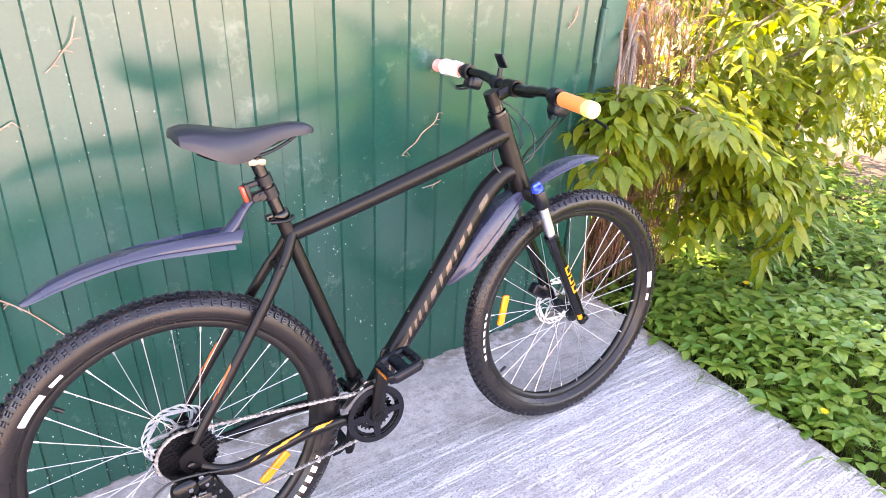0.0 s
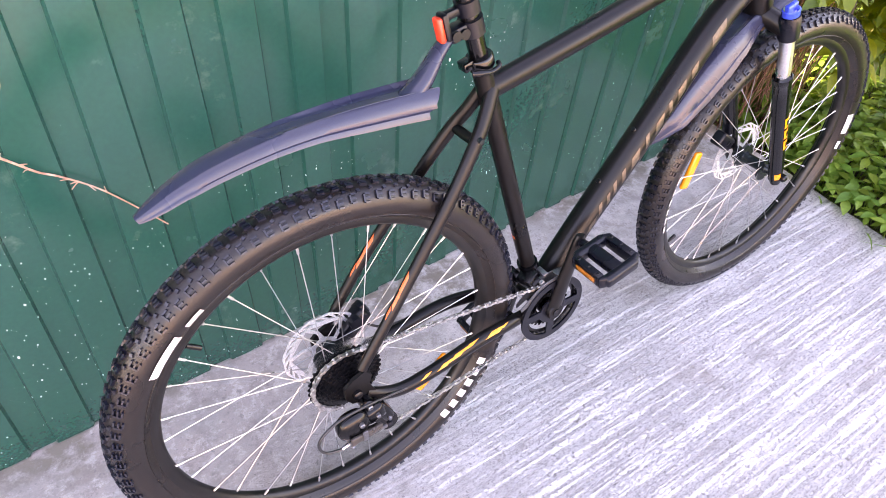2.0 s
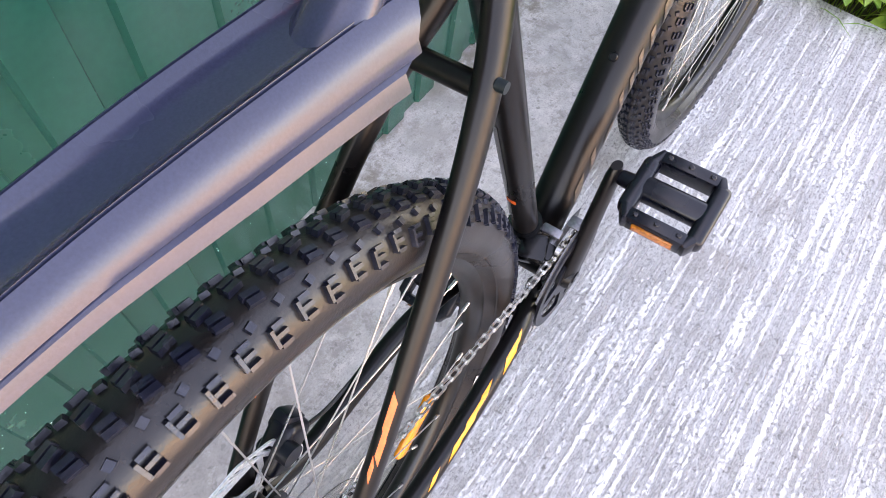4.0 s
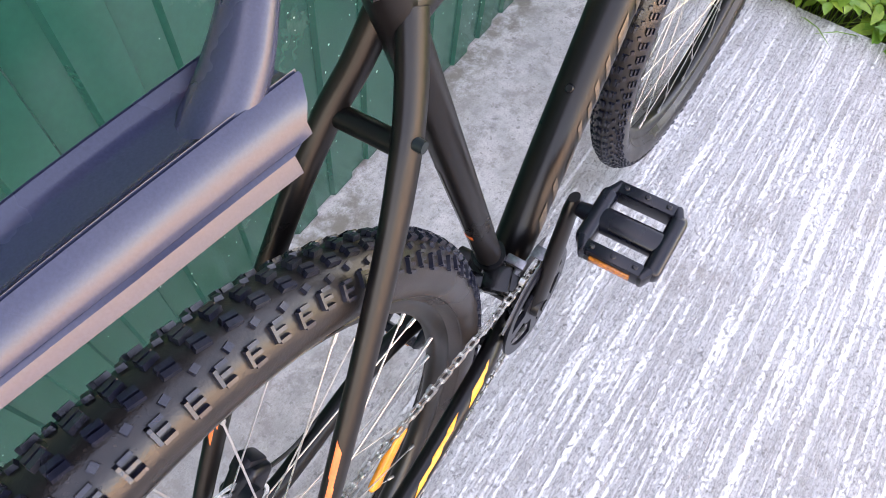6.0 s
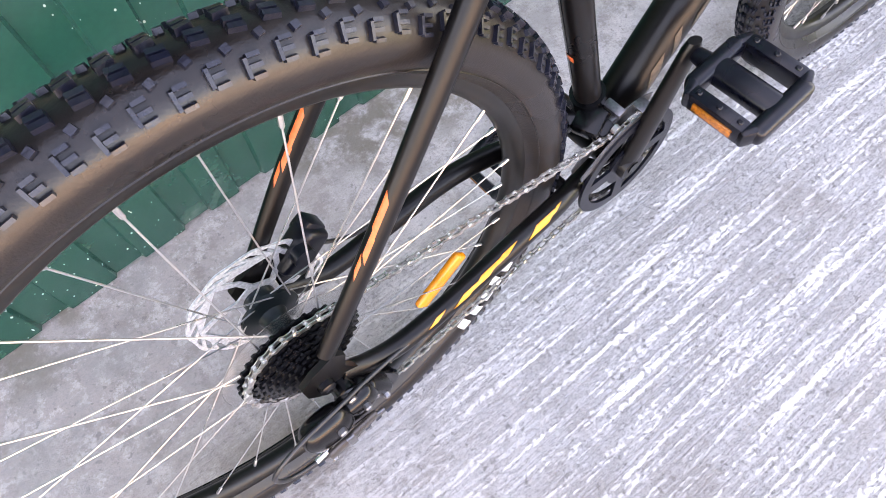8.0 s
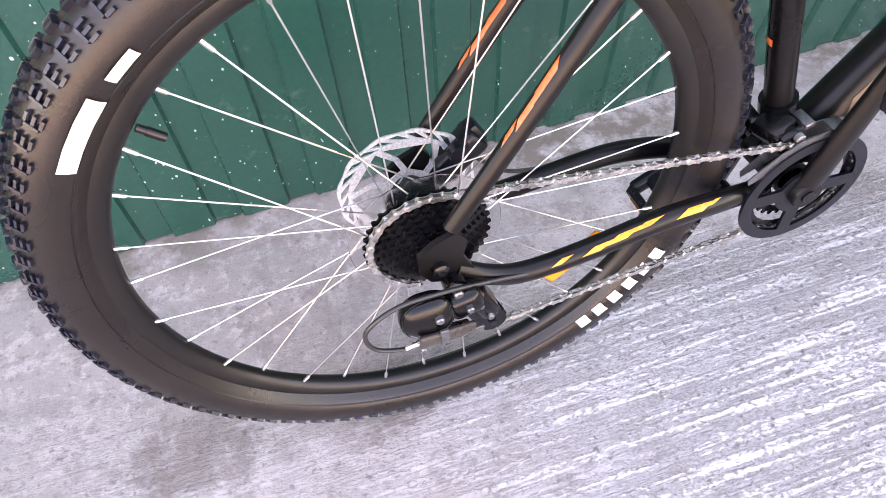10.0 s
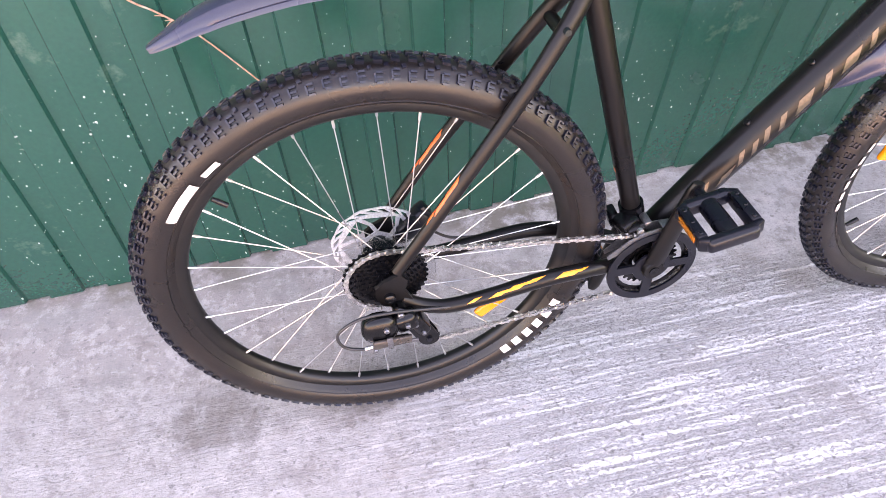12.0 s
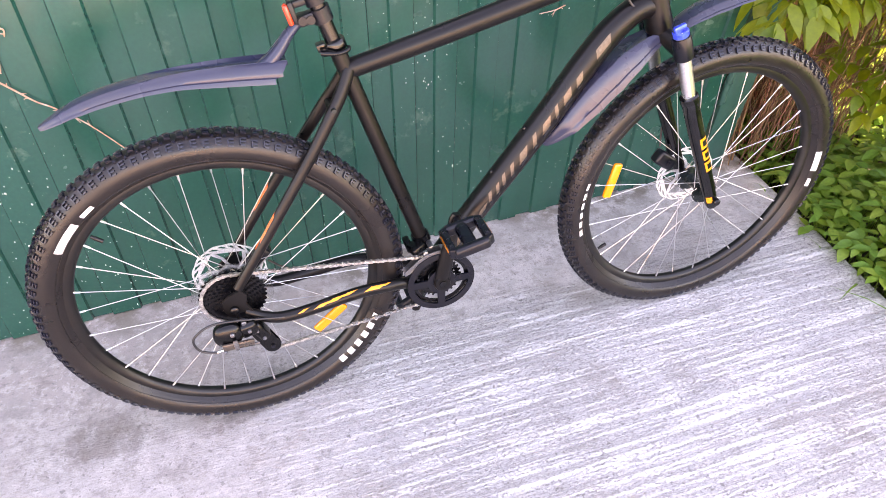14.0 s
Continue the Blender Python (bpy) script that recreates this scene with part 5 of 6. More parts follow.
tyre_print(F_AXLE, radians(165), radians(193), 6, 0.3245, 0.3335, front_wheel, steered, 0.35)

# ---- prints, flashes and bolts on the frame ----
def tube_patch(bm, path, rad, flat, f0, f1, a0, a1, lift=0.0005, slant=0.0, n=6, m=5):
    """A thin print on a tube between two stretches of its length and two angles."""
    fr = frames_along(path)
    cnt = len(fr)
    def at(f):
        x = f * (cnt - 1)
        i = min(int(x), cnt - 2)
        t = x - i
        p = fr[i][0].lerp(fr[i + 1][0], t)
        sd = fr[i][2].lerp(fr[i + 1][2], t).normalized()
        up = fr[i][3].lerp(fr[i + 1][3], t).normalized()
        return p, sd, up, float(np.interp(f, np.linspace(0, 1, len(rad)), rad))
    rows = []
    for k in range(n + 1):
        row = []
        for q in range(m + 1):
            a = a0 + (a1 - a0) * q / m
            f = f0 + (f1 - f0) * k / n + slant * (q / m - 0.5)
            p, sd, up, r = at(max(0.0, min(1.0, f)))
            row.append(bm.verts.new(p + sd * ((r + lift) * math.cos(a)) + up * ((r * flat + lift) * math.sin(a))))
        rows.append(row)
    for x, y in zip(rows, rows[1:]):
        for q in range(m):
            bm.faces.new((x[q], x[q + 1], y[q + 1], y[q]))
    return bm

DT_R = [0.026, 0.0265, 0.027, 0.0275, 0.0275, 0.0265, 0.025, 0.022]
k = 0
for f0, f1, a0, a1 in ((0.085, 0.105, 174, 208), (0.122, 0.134, 174, 210), (0.152, 0.182, 174, 190), (0.200, 0.212, 178, 210), (0.228, 0.240, 174, 206), (0.256, 0.268, 178, 212), (0.286, 0.298, 174, 210),
                       (0.318, 0.344, 176, 208), (0.364, 0.376, 174, 212), (0.396, 0.424, 176, 206), (0.444, 0.456, 176, 210), (0.478, 0.510, 178, 206), (0.532, 0.560, 178, 204), (0.625, 0.690, 182, 210)):
    bm = bmesh.new()
    tube_patch(bm, DT, DT_R, 1.08, f0, f1, radians(a0), radians(a1), 0.0006, 0.020)
    part("name_print", bm, DECAL_G, down_tube, "" if k else "bronze blocks printed along the tube")
    bm = bmesh.new()
    tube_patch(bm, DT, DT_R, 1.08, f0 - 0.010, f1 - 0.012, radians(a0 - 12), radians(a0 - 1), 0.0006, 0.008)
    part("name_shade", bm, DECAL_D, down_tube)
    k += 1
TT_R = [0.0165, 0.0175, 0.0185, 0.0200, 0.0240, 0.0280]
for k in range(7):
    bm = bmesh.new()
    f = 0.70 + 0.030 * k
    tube_patch(bm, TT, TT_R, 1.12, f, f + 0.021, radians(138), radians(172), 0.0006, 0.010)
    part("model_print", bm, DECAL_D, top_tube, "" if k else "glossy dark blocks printed along the tube")
ST_R = [0.0156, 0.0156]
bm = bmesh.new()
tube_patch(bm, [BB, SEAT_T], ST_R, 1.0, 0.25, 0.60, radians(-80), radians(-20), 0.0004)
part("dark_panel", bm, DECAL_D, bicycle, "gloss black stripe on the seat tube")
bm = bmesh.new()
tube_patch(bm, [BB, SEAT_T], ST_R, 1.0, 0.335, 0.350, radians(-105), radians(-60), 0.0008)
part("size_mark", bm, DECAL_O, bicycle, "small orange print on the seat tube")
SS_R = [0.0100, 0.0100, 0.0098, 0.0092, 0.0085, 0.0078]
for s, stay in ((-1, seat_stay_r), (1, seat_stay_l)):
    for f0, f1, a0, a1 in ((0.758, 0.800, 96, 130), (0.800, 0.832, 104, 134), (0.832, 0.854, 96, 118)):
        bm = bmesh.new()
        tube_patch(bm, stay_path(s), SS_R, 1.25, f0, f1, radians(a0), radians(a1), 0.0005, 0.012)
        part("flash", bm, DECAL_O, stay, "orange flash on the stay")
CS_R = [0.0112, 0.0120, 0.0126, 0.0126, 0.0120, 0.0115, 0.0108, 0.0094]
for f0, f1, a0, a1 in ((0.305, 0.325, 112, 134), (0.332, 0.392, 116, 150), (0.440, 0.475, 108, 132), (0.482, 0.522, 114, 144), (0.528, 0.566, 124, 152), (0.610, 0.636, 122, 148)):
    bm = bmesh.new()
    tube_patch(bm, chain_path(-1), CS_R, 1.15, f0, f1, radians(a0), radians(a1), 0.0005, 0.03)
    part("flash", bm, DECAL_Y, chain_stay_r, "yellow flash on the stay")
# fork leg print: yellow blocks one above the other
for k, (d0, d1) in enumerate(((0.108, 0.138), (0.144, 0.172), (0.178, 0.208))):
    bm = bmesh.new()
    p0, p1 = fork_seal + fork_d * d0, fork_seal + fork_d * d1
    tube_patch(bm, [p0, p1], [0.0178, 0.0175], 1.0, 0, 1, radians(166), radians(228), 0.0006)
    part("leg_print", steered(bm), DECAL_Y, lower_r, "" if k else "yellow blocks printed on the fork leg")
    bm = bmesh.new()
    q0, q1 = fork_seal + fork_d * (d0 + 0.007), fork_seal + fork_d * (d1 - 0.007)
    tube_patch(bm, [q0, q1], [0.0178, 0.0175], 1.0, 0, 1, radians(182), radians(220), 0.0010)
    part("leg_print_gap", steered(bm), DECAL_D, lower_r)
bm = bmesh.new()
tube_patch(bm, [fork_foot - fork_d * 0.034, fork_foot - fork_d * 0.014], [0.0160, 0.0152], 1.0, 0, 1, radians(120), radians(170), 0.0008)
part("foot_mark", steered(bm), DECAL_Y, lower_r)
# bottle bosses on the down tube
for f in (0.255, 0.375):
    x = f * (len(DT) - 1)
    i = int(x)
    p = DT[i].lerp(DT[i + 1], x - i)
    t = (DT[i + 1] - DT[i]).normalized()
    nrm = Vector((-t.z, 0, t.x))
    bm = bmesh.new()
    tube(bm, [p + nrm * 0.027, p + nrm * 0.0305, p + nrm * 0.0325], [0.0055, 0.0055, 0.0042], 14)
    part("bottle_bolt", bm, DARKSTEEL, down_tube)

# ---- yard plants and what stands behind them ----
def leaf_material(name, colour, glow, rough=0.45, hue=0.03):
    """A leaf that lets light through."""
    m = material(name, colour, rough, 0.0, (0.15, 90), random_hue=hue, rough_var=0.08)
    N, L = m.node_tree.nodes, m.node_tree.links
    b = N["Principled BSDF"]
    t = N.new("ShaderNodeBsdfTranslucent")
    g = N.new("ShaderNodeVectorMath")
    g.operation = "MULTIPLY"
    L.new(b.inputs["Base Color"].links[0].from_socket, g.inputs[0])
    g.inputs[1].default_value = glow
    L.new(g.outputs[0], t.inputs["Color"])
    x = N.new("ShaderNodeMixShader")
    x.inputs[0].default_value = 0.40
    L.new(b.outputs[0], x.inputs[1])
    L.new(t.outputs[0], x.inputs[2])
    L.new(x.outputs[0], N["Material Output"].inputs[0])
    return m
LEAF_S = leaf_material("shrub_leaf", (0.150, 0.200, 0.008), (1.15, 1.12, 0.6))
LEAF_W = leaf_material("weed_leaf", (0.135, 0.255, 0.040), (1.65, 1.7, 0.9), 0.46)
BARK = material("grey_bark", (0.16, 0.12, 0.09), 0.85, 0.0, (0.3, 90), (0.5, 9, None), (0.002, 70))
STALK = material("dry_stalk", (0.190, 0.095, 0.045), 0.8, 0.0, (0.4, 60), (0.7, 6, (0.085, 0.038, 0.020)), random_hue=0.03)
TWIG = material("dry_vine_twig", (0.42, 0.22, 0.15), 0.75, 0.0, (0.3, 120), (0.5, 30, (0.62, 0.50, 0.42)))
WIRE = material("galvanised_wire", (0.42, 0.41, 0.40), 0.5, 0.7, (0.2, 80))
PALE = material("pale_plaster", (0.21, 0.20, 0.16), 0.9, 0.0, (0.1, 30), (0.3, 1.5, (0.27, 0.26, 0.22)))
YELLOW = material("yellow_petal", (0.85, 0.60, 0.02), 0.6)
GREENPOST = material("green_post_paint", (0.006, 0.070, 0.055), 0.42, 0.0, (0.1, 60), (0.4, 5, (0.05, 0.11, 0.09)), rough_var=0.1)


class Leaves:
    """Collects leaves and stems as plain vertex and face lists."""

    def __init__(self, seed):
        self.v, self.f, self.rng = [], [], random.Random(seed)

    def leaf(self, base, way, up, length, width, droop=0.25, fold=0.25):
        way, up = way.normalized(), up.normalized()
        side = way.cross(up).normalized()
        up = side.cross(way)
        n = len(self.v)
        rows = ((0.0, 0.06), (0.22, 0.82), (0.48, 1.0), (0.75, 0.62), (1.0, 0.03))
        for t, w in rows:
            c = base + way * (length * t) - up * (droop * length * t * t)
            h = width * w / 2
            self.v += [c - side * h + up * (fold * h), c, c + side * h + up * (fold * h)]
        for i in range(len(rows) - 1):
            a = n + 3 * i
            self.f += [(a, a + 1, a + 4, a + 3), (a + 1, a + 2, a + 5, a + 4)]

    def stem(self, pts, r0, r1):
        n = len(self.v)
        fr = frames_along(pts)
        for i, (p, t, s, u) in enumerate(fr):
            r = r0 + (r1 - r0) * i / (len(fr) - 1)
            self.v += [p + s * r, p - s * (r * 0.5) + u * (r * 0.87), p - s * (r * 0.5) - u * (r * 0.87)]
        for i in range(len(fr) - 1):
            for k in range(3):
                a, b = n + 3 * i + k, n + 3 * i + (k + 1) % 3
                self.f.append((a, b, b + 3, a + 3))

    def mesh(self, name, mat, parent=None, label=""):
        me = bpy.data.meshes.new(name)
        me.from_pydata([tuple(v) for v in self.v], [], self.f)
        me.materials.append(mat)
        for p in me.polygons:
            p.use_smooth = True
        ob = new(name, me)
        ob.parent = parent
        return tagged(ob, label)


def spray(L, base, way, n, length, width, spread=55, droop=0.3):
    """A pinnate leaf: a thin stalk with leaflets in pairs and one at the tip."""
    rng = L.rng
    way = way.normalized()
    side = way.cross(Vector((0, 0, 1))).normalized()
    tip = base + way * (length * (0.55 + 0.42 * n)) + Vector((0, 0, -0.35 * length * n * 0.5))
    pts = [base.lerp(tip, t) + Vector((0, 0, 0.12 * length * n * t * (1 - t))) for t in (0, 0.35, 0.7, 1.0)]
    L.stem(pts, 0.0016, 0.0008)
    for k in range(n):
        t = 0.30 + 0.66 * k / max(1, n - 1)
        p = base.lerp(tip, t) + Vector((0, 0, 0.12 * length * n * t * (1 - t)))
        for s in (-1, 1):
            a = radians(spread + rng.uniform(-14, 14))
            d = way * math.cos(a) + side * (s * math.sin(a)) + Vector((0, 0, rng.uniform(-0.75, -0.10)))
            L.leaf(p, d, Vector((rng.uniform(-0.3, 0.3), rng.uniform(-0.3, 0.3), 1)), length * rng.uniform(0.8, 1.15), width * rng.uniform(0.85, 1.15), droop)
    L.leaf(tip, way + Vector((0, 0, rng.uniform(-0.8, -0.2))), Vector((0, 0, 1)), length * 1.1, width, droop)


# shrub beside the wall's end
shrub = empty("shrub", pose(2.25, 2.97, -0.1), "bushy yellow-green shrub with long drooping leaves", "shrub")
def local(p):
    return Vector(p) - Vector((2.15, 2.95, -0.1))
rng = random.Random(11)
L = Leaves(12)
limbs = []
for k in range(15):
    bx, by = 2.15 + rng.uniform(-0.35, 0.9), 3.02 + rng.uniform(-0.15, 0.35)
    tx, ty, tz = rng.uniform(2.15, 3.7), rng.uniform(2.40, 3.3), rng.uniform(0.95, 2.0)
    a, c = Vector((bx, by, -0.12)), Vector((tx, ty, tz))
    m = a.lerp(c, 0.5) + Vector((rng.uniform(-0.1, 0.1), rng.uniform(-0.05, 0.2), 0.28))
    limbs.append([local(p) for p in spline([a, a.lerp(m, 0.5) + Vector((0, 0, 0.1)), m, m.lerp(c, 0.55), c], 5)])
for k in range(22):
    # low arching shoots that hang towards the slab and over the wall's end
    a = Vector((rng.uniform(1.80, 2.5), rng.uniform(2.85, 3.05), rng.uniform(0.2, 0.8)))
    z = rng.uniform(0.30, 0.98)
    c = Vector((rng.uniform(1.46 if z > 0.70 else 1.85, 2.35), rng.uniform(2.38, 2.66), z))
    if k < 8:
        a, c = Vector((rng.uniform(1.72, 1.95), 2.95, 0.95)), Vector((rng.uniform(1.36, 1.62), rng.uniform(2.50, 2.64), rng.uniform(0.74, 1.02)))
    m = a.lerp(c, 0.55) + Vector((0, 0, 0.22))
    limbs.append([local(p) for p in spline([a, m, c], 8)])
for pts in limbs:
    bm = bmesh.new()
    tube(bm, pts, [0.013, 0.009, 0.006, 0.003], 7)
    part("limb", bm, BARK, shrub)
for pts in limbs:
    n = len(pts)
    for i in range(int(n * 0.30), n):
        for _ in range(2 if i < n - 4 else 3):
            p = pts[i] + Vector((rng.uniform(-0.03, 0.03), rng.uniform(-0.03, 0.03), rng.uniform(-0.03, 0.03)))
            if p.x + 2.15 < 2.02 and p.z > 1.05:
                continue
            d = Vector((rng.uniform(-1, 1), rng.uniform(-1.2, 0.5), rng.uniform(-0.3, 0.35)))
            spray(L, p, d, rng.choice((2, 2, 3, 3)), rng.uniform(0.062, 0.098), rng.uniform(0.026, 0.040))
crown = L.mesh("crown", LEAF_S, shrub, "yellow-green pinnate leaves")
tagged(crown, kind="stuff")
# leaves of the hindmost growth
L = Leaves(17)
for k in range(4600):
    p = local((rng.uniform(1.95, 5.6), rng.uniform(3.0, 4.0), rng.uniform(0.15, 2.3)))
    if noise.noise(p * 1.9) < (-0.10 if p.z > 0.95 else -0.25):
        continue
    d = Vector((rng.uniform(-1, 1), rng.uniform(-1.0, 0.4), rng.uniform(-0.5, 0.3)))
    spray(L, p, d, rng.choice((1, 1, 2)), rng.uniform(0.055, 0.085), rng.uniform(0.026, 0.036))
tagged(L.mesh("back_growth", LEAF_S, shrub, "looser leaves against the wire fence"), kind="stuff")

# weeds on the ground beside the slab
L = Leaves(21)
rng = L.rng
def weed(x, y, h, size):
    base = Vector((x, y, -0.10))
    top = Vector((x + rng.uniform(-0.05, 0.05), y + rng.uniform(-0.05, 0.05), -0.10 + h))
    L.stem([base, base.lerp(top, 0.5) + Vector((rng.uniform(-0.01, 0.01), rng.uniform(-0.01, 0.01), 0)), top], 0.0018, 0.0010)
    a0 = rng.uniform(0, 6.28)
    k = rng.choice((3, 3, 5))
    for i in range(k):
        a = a0 + 2 * math.pi * i / k + rng.uniform(-0.25, 0.25)
        d = Vector((math.cos(a), math.sin(a), rng.uniform(-0.15, 0.35)))
        L.leaf(top + d * 0.006, d, Vector((rng.uniform(-0.35, 0.35), rng.uniform(-0.35, 0.35), 1)), size * rng.uniform(0.8, 1.2), size * rng.uniform(0.48, 0.64), rng.uniform(0.1, 0.4), rng.uniform(0.1, 0.4))
count = 0
while count < 7600:
    u = rng.random()
    x = 1.735 + 3.6 * u ** 1.35
    y = rng.uniform(-1.9, 3.7)
    e = slab_edge(y)
    if y < -0.3 + 0.5 * noise.noise(Vector((x * 1.7, 0, 4))) and rng.random() < min(0.97, (-y - 0.1) * 0.8 + 0.2):
        continue
    if x > 4.3 + 0.5 * noise.noise(Vector((0, y * 1.7, 8))):
        continue
    if x < e + 0.012 or (y > 2.5 and x < 1.76):
        continue
    near = max(0.0, 1 - (x - e) / 0.25)
    h = (0.10 + 0.20 * (0.5 + 0.5 * noise.noise(Vector((x * 1.6, y * 1.6, 2)))) + rng.uniform(-0.05, 0.06)) * (1 - 0.45 * near)
    weed(x, y, max(0.05, h), rng.uniform(0.032, 0.062))
    count += 1
for k in range(420):
    # grass blades between the weeds
    x, y = 1.75 + 2.2 * rng.random() ** 1.6, rng.uniform(0.2, 3.2)
    if x < slab_edge(y) + 0.01:
        continue
    a = rng.uniform(0, 6.28)
    L.leaf(Vector((x, y, -0.10)), Vector((0.5 * math.cos(a), 0.5 * math.sin(a), 1)), Vector((-math.cos(a), -math.sin(a), 0.4)), rng.uniform(0.16, 0.34), 0.007, rng.uniform(0.3, 0.7), 0.3)
weeds = L.mesh("weeds", LEAF_W)
tagged(weeds, "dense low green weeds beside the slab", "weeds", kind="stuff")

# dandelions
def dandelion(x, y, z):
    ob = empty("dandelion", pose(x, y, -0.1), "yellow dandelion flower among the weeds", "flower", "dandelions among the weeds")
    bm = bmesh.new()
    tube(bm, spline([(0, 0, 0), (0.008, 0.004, (z + 0.1) * 0.5), (0, 0, z + 0.1)]), 0.002, 6)
    part("stalk", bm, LEAF_W, ob)
    P = Leaves(int(x * 100))
    for ringn, n, ln in ((0, 16, 0.017), (1, 12, 0.012), (2, 8, 0.007)):
        for k in range(n):
            a = 2 * math.pi * k / n + ringn
            d = Vector((math.cos(a), math.sin(a), 0.15 + 0.4 * ringn))
            P.leaf(Vector((0, 0, z + 0.1)), d, Vector((0, 0, 1)), ln, 0.005, 0.2)
    P.mesh("petals", YELLOW, ob, "bright yellow petals")
dandelion(2.17, 2.407, 0.14)
dandelion(1.79, 1.80, 0.07)

# dry stalks by the wall's end
bundle = empty("dry_stalks", pose(1.83, 2.94, -0.1), "bundle of dry brown stalks beside the wall", "dry stalks")
rng = random.Random(31)
D = Leaves(32)
for k in range(420):
    x, y = rng.uniform(-0.15, 0.28), rng.uniform(-0.16, 0.18)
    h = rng.uniform(0.5, 1.85)
    dx, dy = rng.gauss(0, 0.05), rng.gauss(0, 0.05)
    w = lambda a: Vector((rng.gauss(0, a), rng.gauss(0, a), 0))
    if k < 34:
        h = rng.uniform(1.2, 1.9)
        pts = spline([Vector((x, y, 0)), Vector((x + dx * 0.3, y + dy * 0.3, h * 0.3)) + w(0.02), Vector((x + dx * 0.6, y + dy * 0.6, h * 0.6)) + w(0.025), Vector((x + dx, y + dy, h))], 4)
        bm = bmesh.new()
        tube(bm, pts, [rng.uniform(0.003, 0.005), 0.002], 6)
        part("stalk", bm, STALK, bundle)
    else:
        D.stem(spline([Vector((x, y, 0)), Vector((x + dx, y + dy, h * 0.30)) + w(0.03), Vector((x + dx * 1.2, y + dy, h * 0.60)) + w(0.05), Vector((x + dx * 1.6, y + dy - 0.03, h * 0.85)) + w(0.07), Vector((x + dx * 2, y + dy - 0.05, h * 0.80)) + w(0.10)], 4), rng.uniform(0.0012, 0.0028), 0.0008)
tagged(D.mesh("thin_stalk", STALK, bundle, "thin dry stems"), kind="stuff")

# post at the wall's end, with the strap of a hinge
bm = bmesh.new()
block(bm, (0.104, 0.055, 2.30), WALL @ pose(WALL_END + 0.071, 0.030, 1.15), 0.004, 2)
post = tagged(part("wall_post", bm, GREENPOST), "green painted metal post at the end of the wall", "post")
for z0, z1 in ((1.03, 1.20), (0.30, 0.44)):
    bm = bmesh.new()
    tube(bm, [(WALL_END + 0.008, -0.004, z0), (WALL_END + 0.008, -0.004, z1)], 0.0105, 16)
    for z in (z0, (z0 + z1) / 2, z1):
        tube(bm, [(WALL_END + 0.008, -0.004, z - 0.003), (WALL_END + 0.008, -0.004, z + 0.003)], 0.0125, 16)
    part("hinge", on_wall(bm), GREENPOST, post, "welded barrel hinge")

# dry vine twigs that cling to the sheet
def twig(points, r, seed):
    rng = random.Random(seed)
    bm = bmesh.new()
    pts = spline([WALL @ Vector((x, -0.004 - 0.004 * rng.random(), z)) for x, z in points], 5)
    tube(bm, pts, [r, r * 1.1, r * 0.8, r * 0.6], 6)
    ob = tagged(part("vine_twig", bm, TWIG), "thin dry vine twig clinging to the green wall", "twig", "dry vine twigs on the wall")
    for k in range(max(2, len(pts) // 3)):
        p = rng.choice(pts)
        t = bmesh.new()
        d = Vector((rng.uniform(-1, 1), -0.15, rng.uniform(-1, 1))) * rng.uniform(0.008, 0.022)
        tube(t, spline([p, p + d * 0.5 + Vector((0, -0.002, 0.002)), p + d]), [r * 0.5, r * 0.3], 5)
        part("rootlet", t, TWIG, ob)
twig([(-0.371, 0.798), (-0.381, 0.767), (-0.394, 0.779), (-0.404, 0.770), (-0.401, 0.757), (-0.388, 0.744), (-0.368, 0.721), (-0.345, 0.694), (-0.317, 0.669), (-0.268, 0.615), (-0.194, 0.503)], 0.0022, 1)
twig([(-0.362, 0.872), (-0.351, 0.858), (-0.338, 0.852), (-0.342, 0.837)], 0.0020, 7)
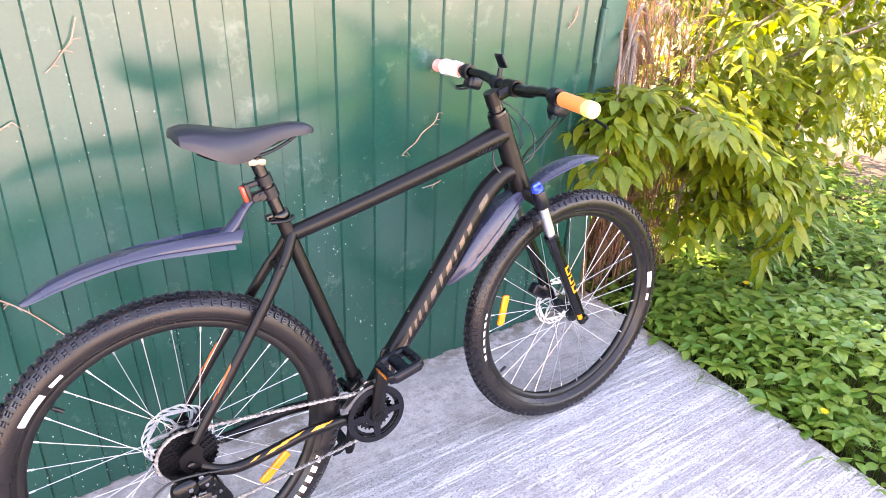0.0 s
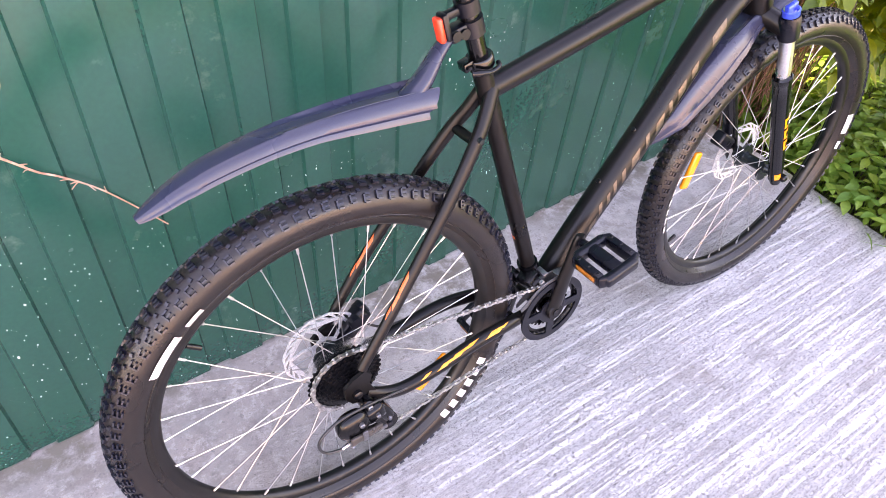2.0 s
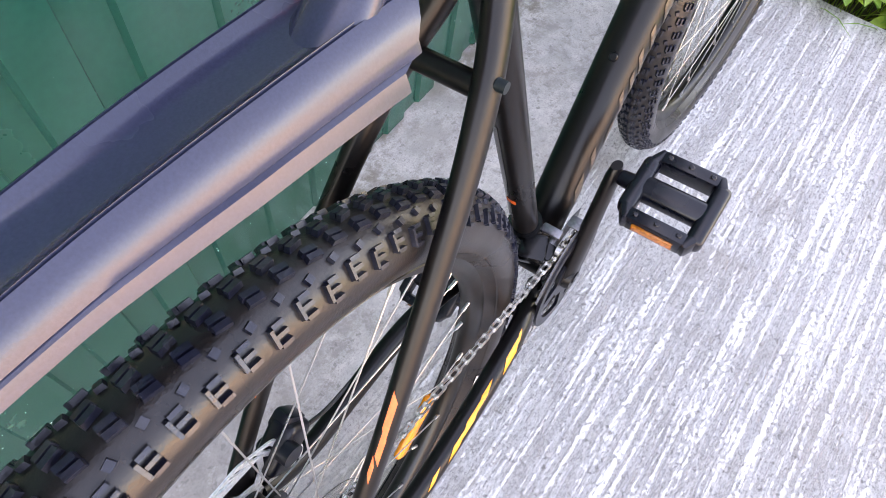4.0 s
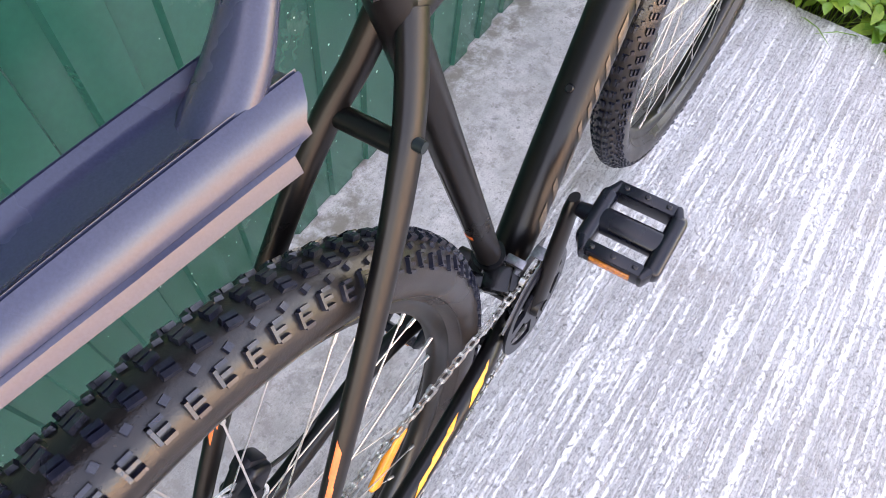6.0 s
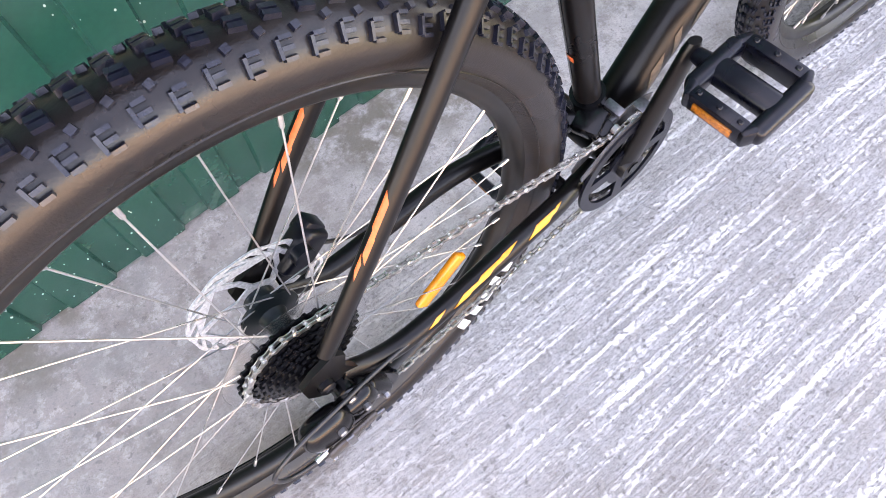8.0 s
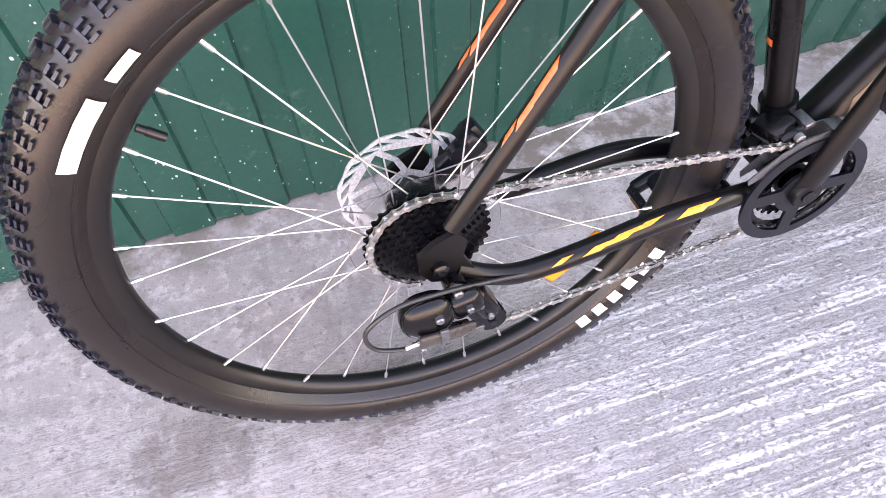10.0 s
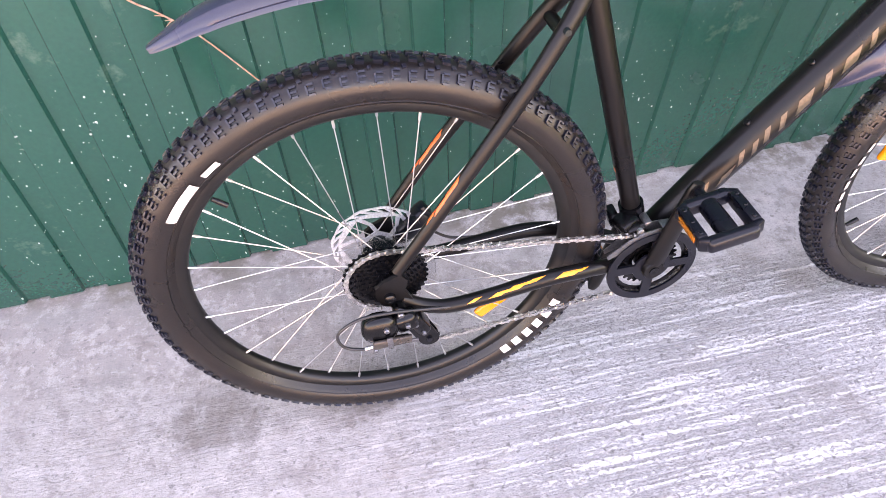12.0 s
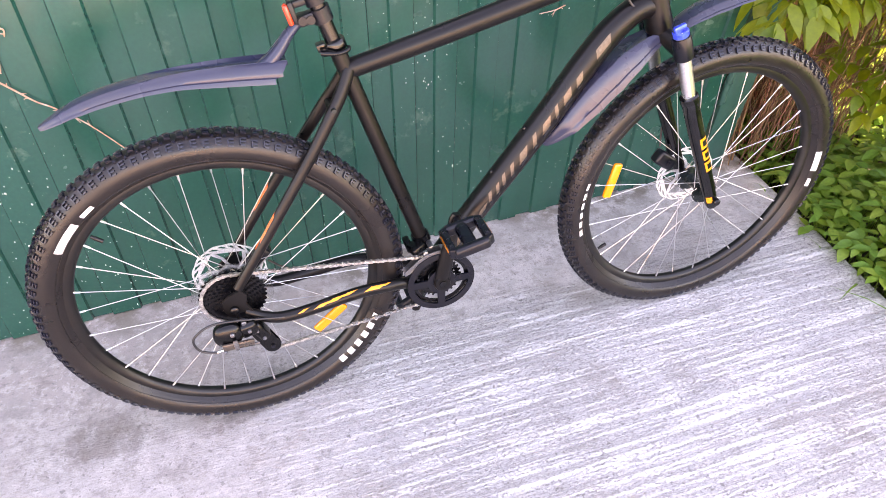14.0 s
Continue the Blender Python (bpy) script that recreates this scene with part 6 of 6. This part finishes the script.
twig([(-0.040, 1.260), (-0.058, 1.215), (-0.075, 1.196), (-0.099, 1.170), (-0.116, 1.156)], 0.0016, 2)
twig([(0.860, 0.938), (0.846, 0.912), (0.804, 0.885), (0.785, 0.862), (0.752, 0.842), (0.736, 0.826)], 0.0016, 3)
twig([(1.386, 1.217), (1.378, 1.176), (1.351, 1.150)], 0.0018, 4)
twig([(-0.258, 1.036), (-0.220, 1.052), (-0.197, 1.064)], 0.0020, 5)
twig([(0.880, 0.720), (0.852, 0.711), (0.810, 0.707)], 0.0014, 6)

# wire fence behind the shrub
fence = empty("wire_fence", pose(2.0, 4.05, -0.1), "old chain-link wire fence behind the shrub", "fence")
F = Leaves(41)
n = 70
for k in range(-26, n):
    for s in (-1, 1):
        x0 = k * 0.055
        pts = []
        for i in range(0, 28):
            x = x0 + s * i * 0.055 + (0 if s > 0 else 1.5)
            if -0.2 <= x <= 4.4:
                pts.append(Vector((x, 0.02 * noise.noise(Vector((x * 2, i * 0.1, 0))), i * 0.062)))
        if len(pts) > 2:
            F.stem(pts, 0.0015, 0.0015)
tagged(F.mesh("wire_mesh", WIRE, fence, "diamond wire mesh"), kind="stuff")
for x in (-0.1, 2.1, 4.3):
    bm = bmesh.new()
    tube(bm, [(x, 0.03, 0), (x, 0.03, 1.85), (x, 0.03, 1.86)], [0.022, 0.022, 0.016], 14)
    part("post", bm, BARK, fence)

# pale sandy path behind the wire fence
bm = bmesh.new()
bmesh.ops.create_grid(bm, x_segments=40, y_segments=30, size=1.0)
for v in bm.verts:
    v.co = Vector((v.co.x * 8 + 9.6, v.co.y * 4 + 8.6, -0.06 + 0.03 * noise.noise(v.co * 9)))
tagged(part("pavement", bm, material("pale_sand", (0.10, 0.09, 0.055), 0.95, 0.0, (0.25, 60), (0.6, 2.0, (0.04, 0.06, 0.02)), (0.01, 30))), "pale sandy path behind the wire fence", "path", kind="structure")

# pale sunlit wall far behind
bm = bmesh.new()
block(bm, (26, 0.3, 3.2), pose(8, 13.0, 1.5))
tagged(part("backdrop", bm, PALE, smooth=False), "pale plastered wall far behind the plants", "wall", kind="structure")
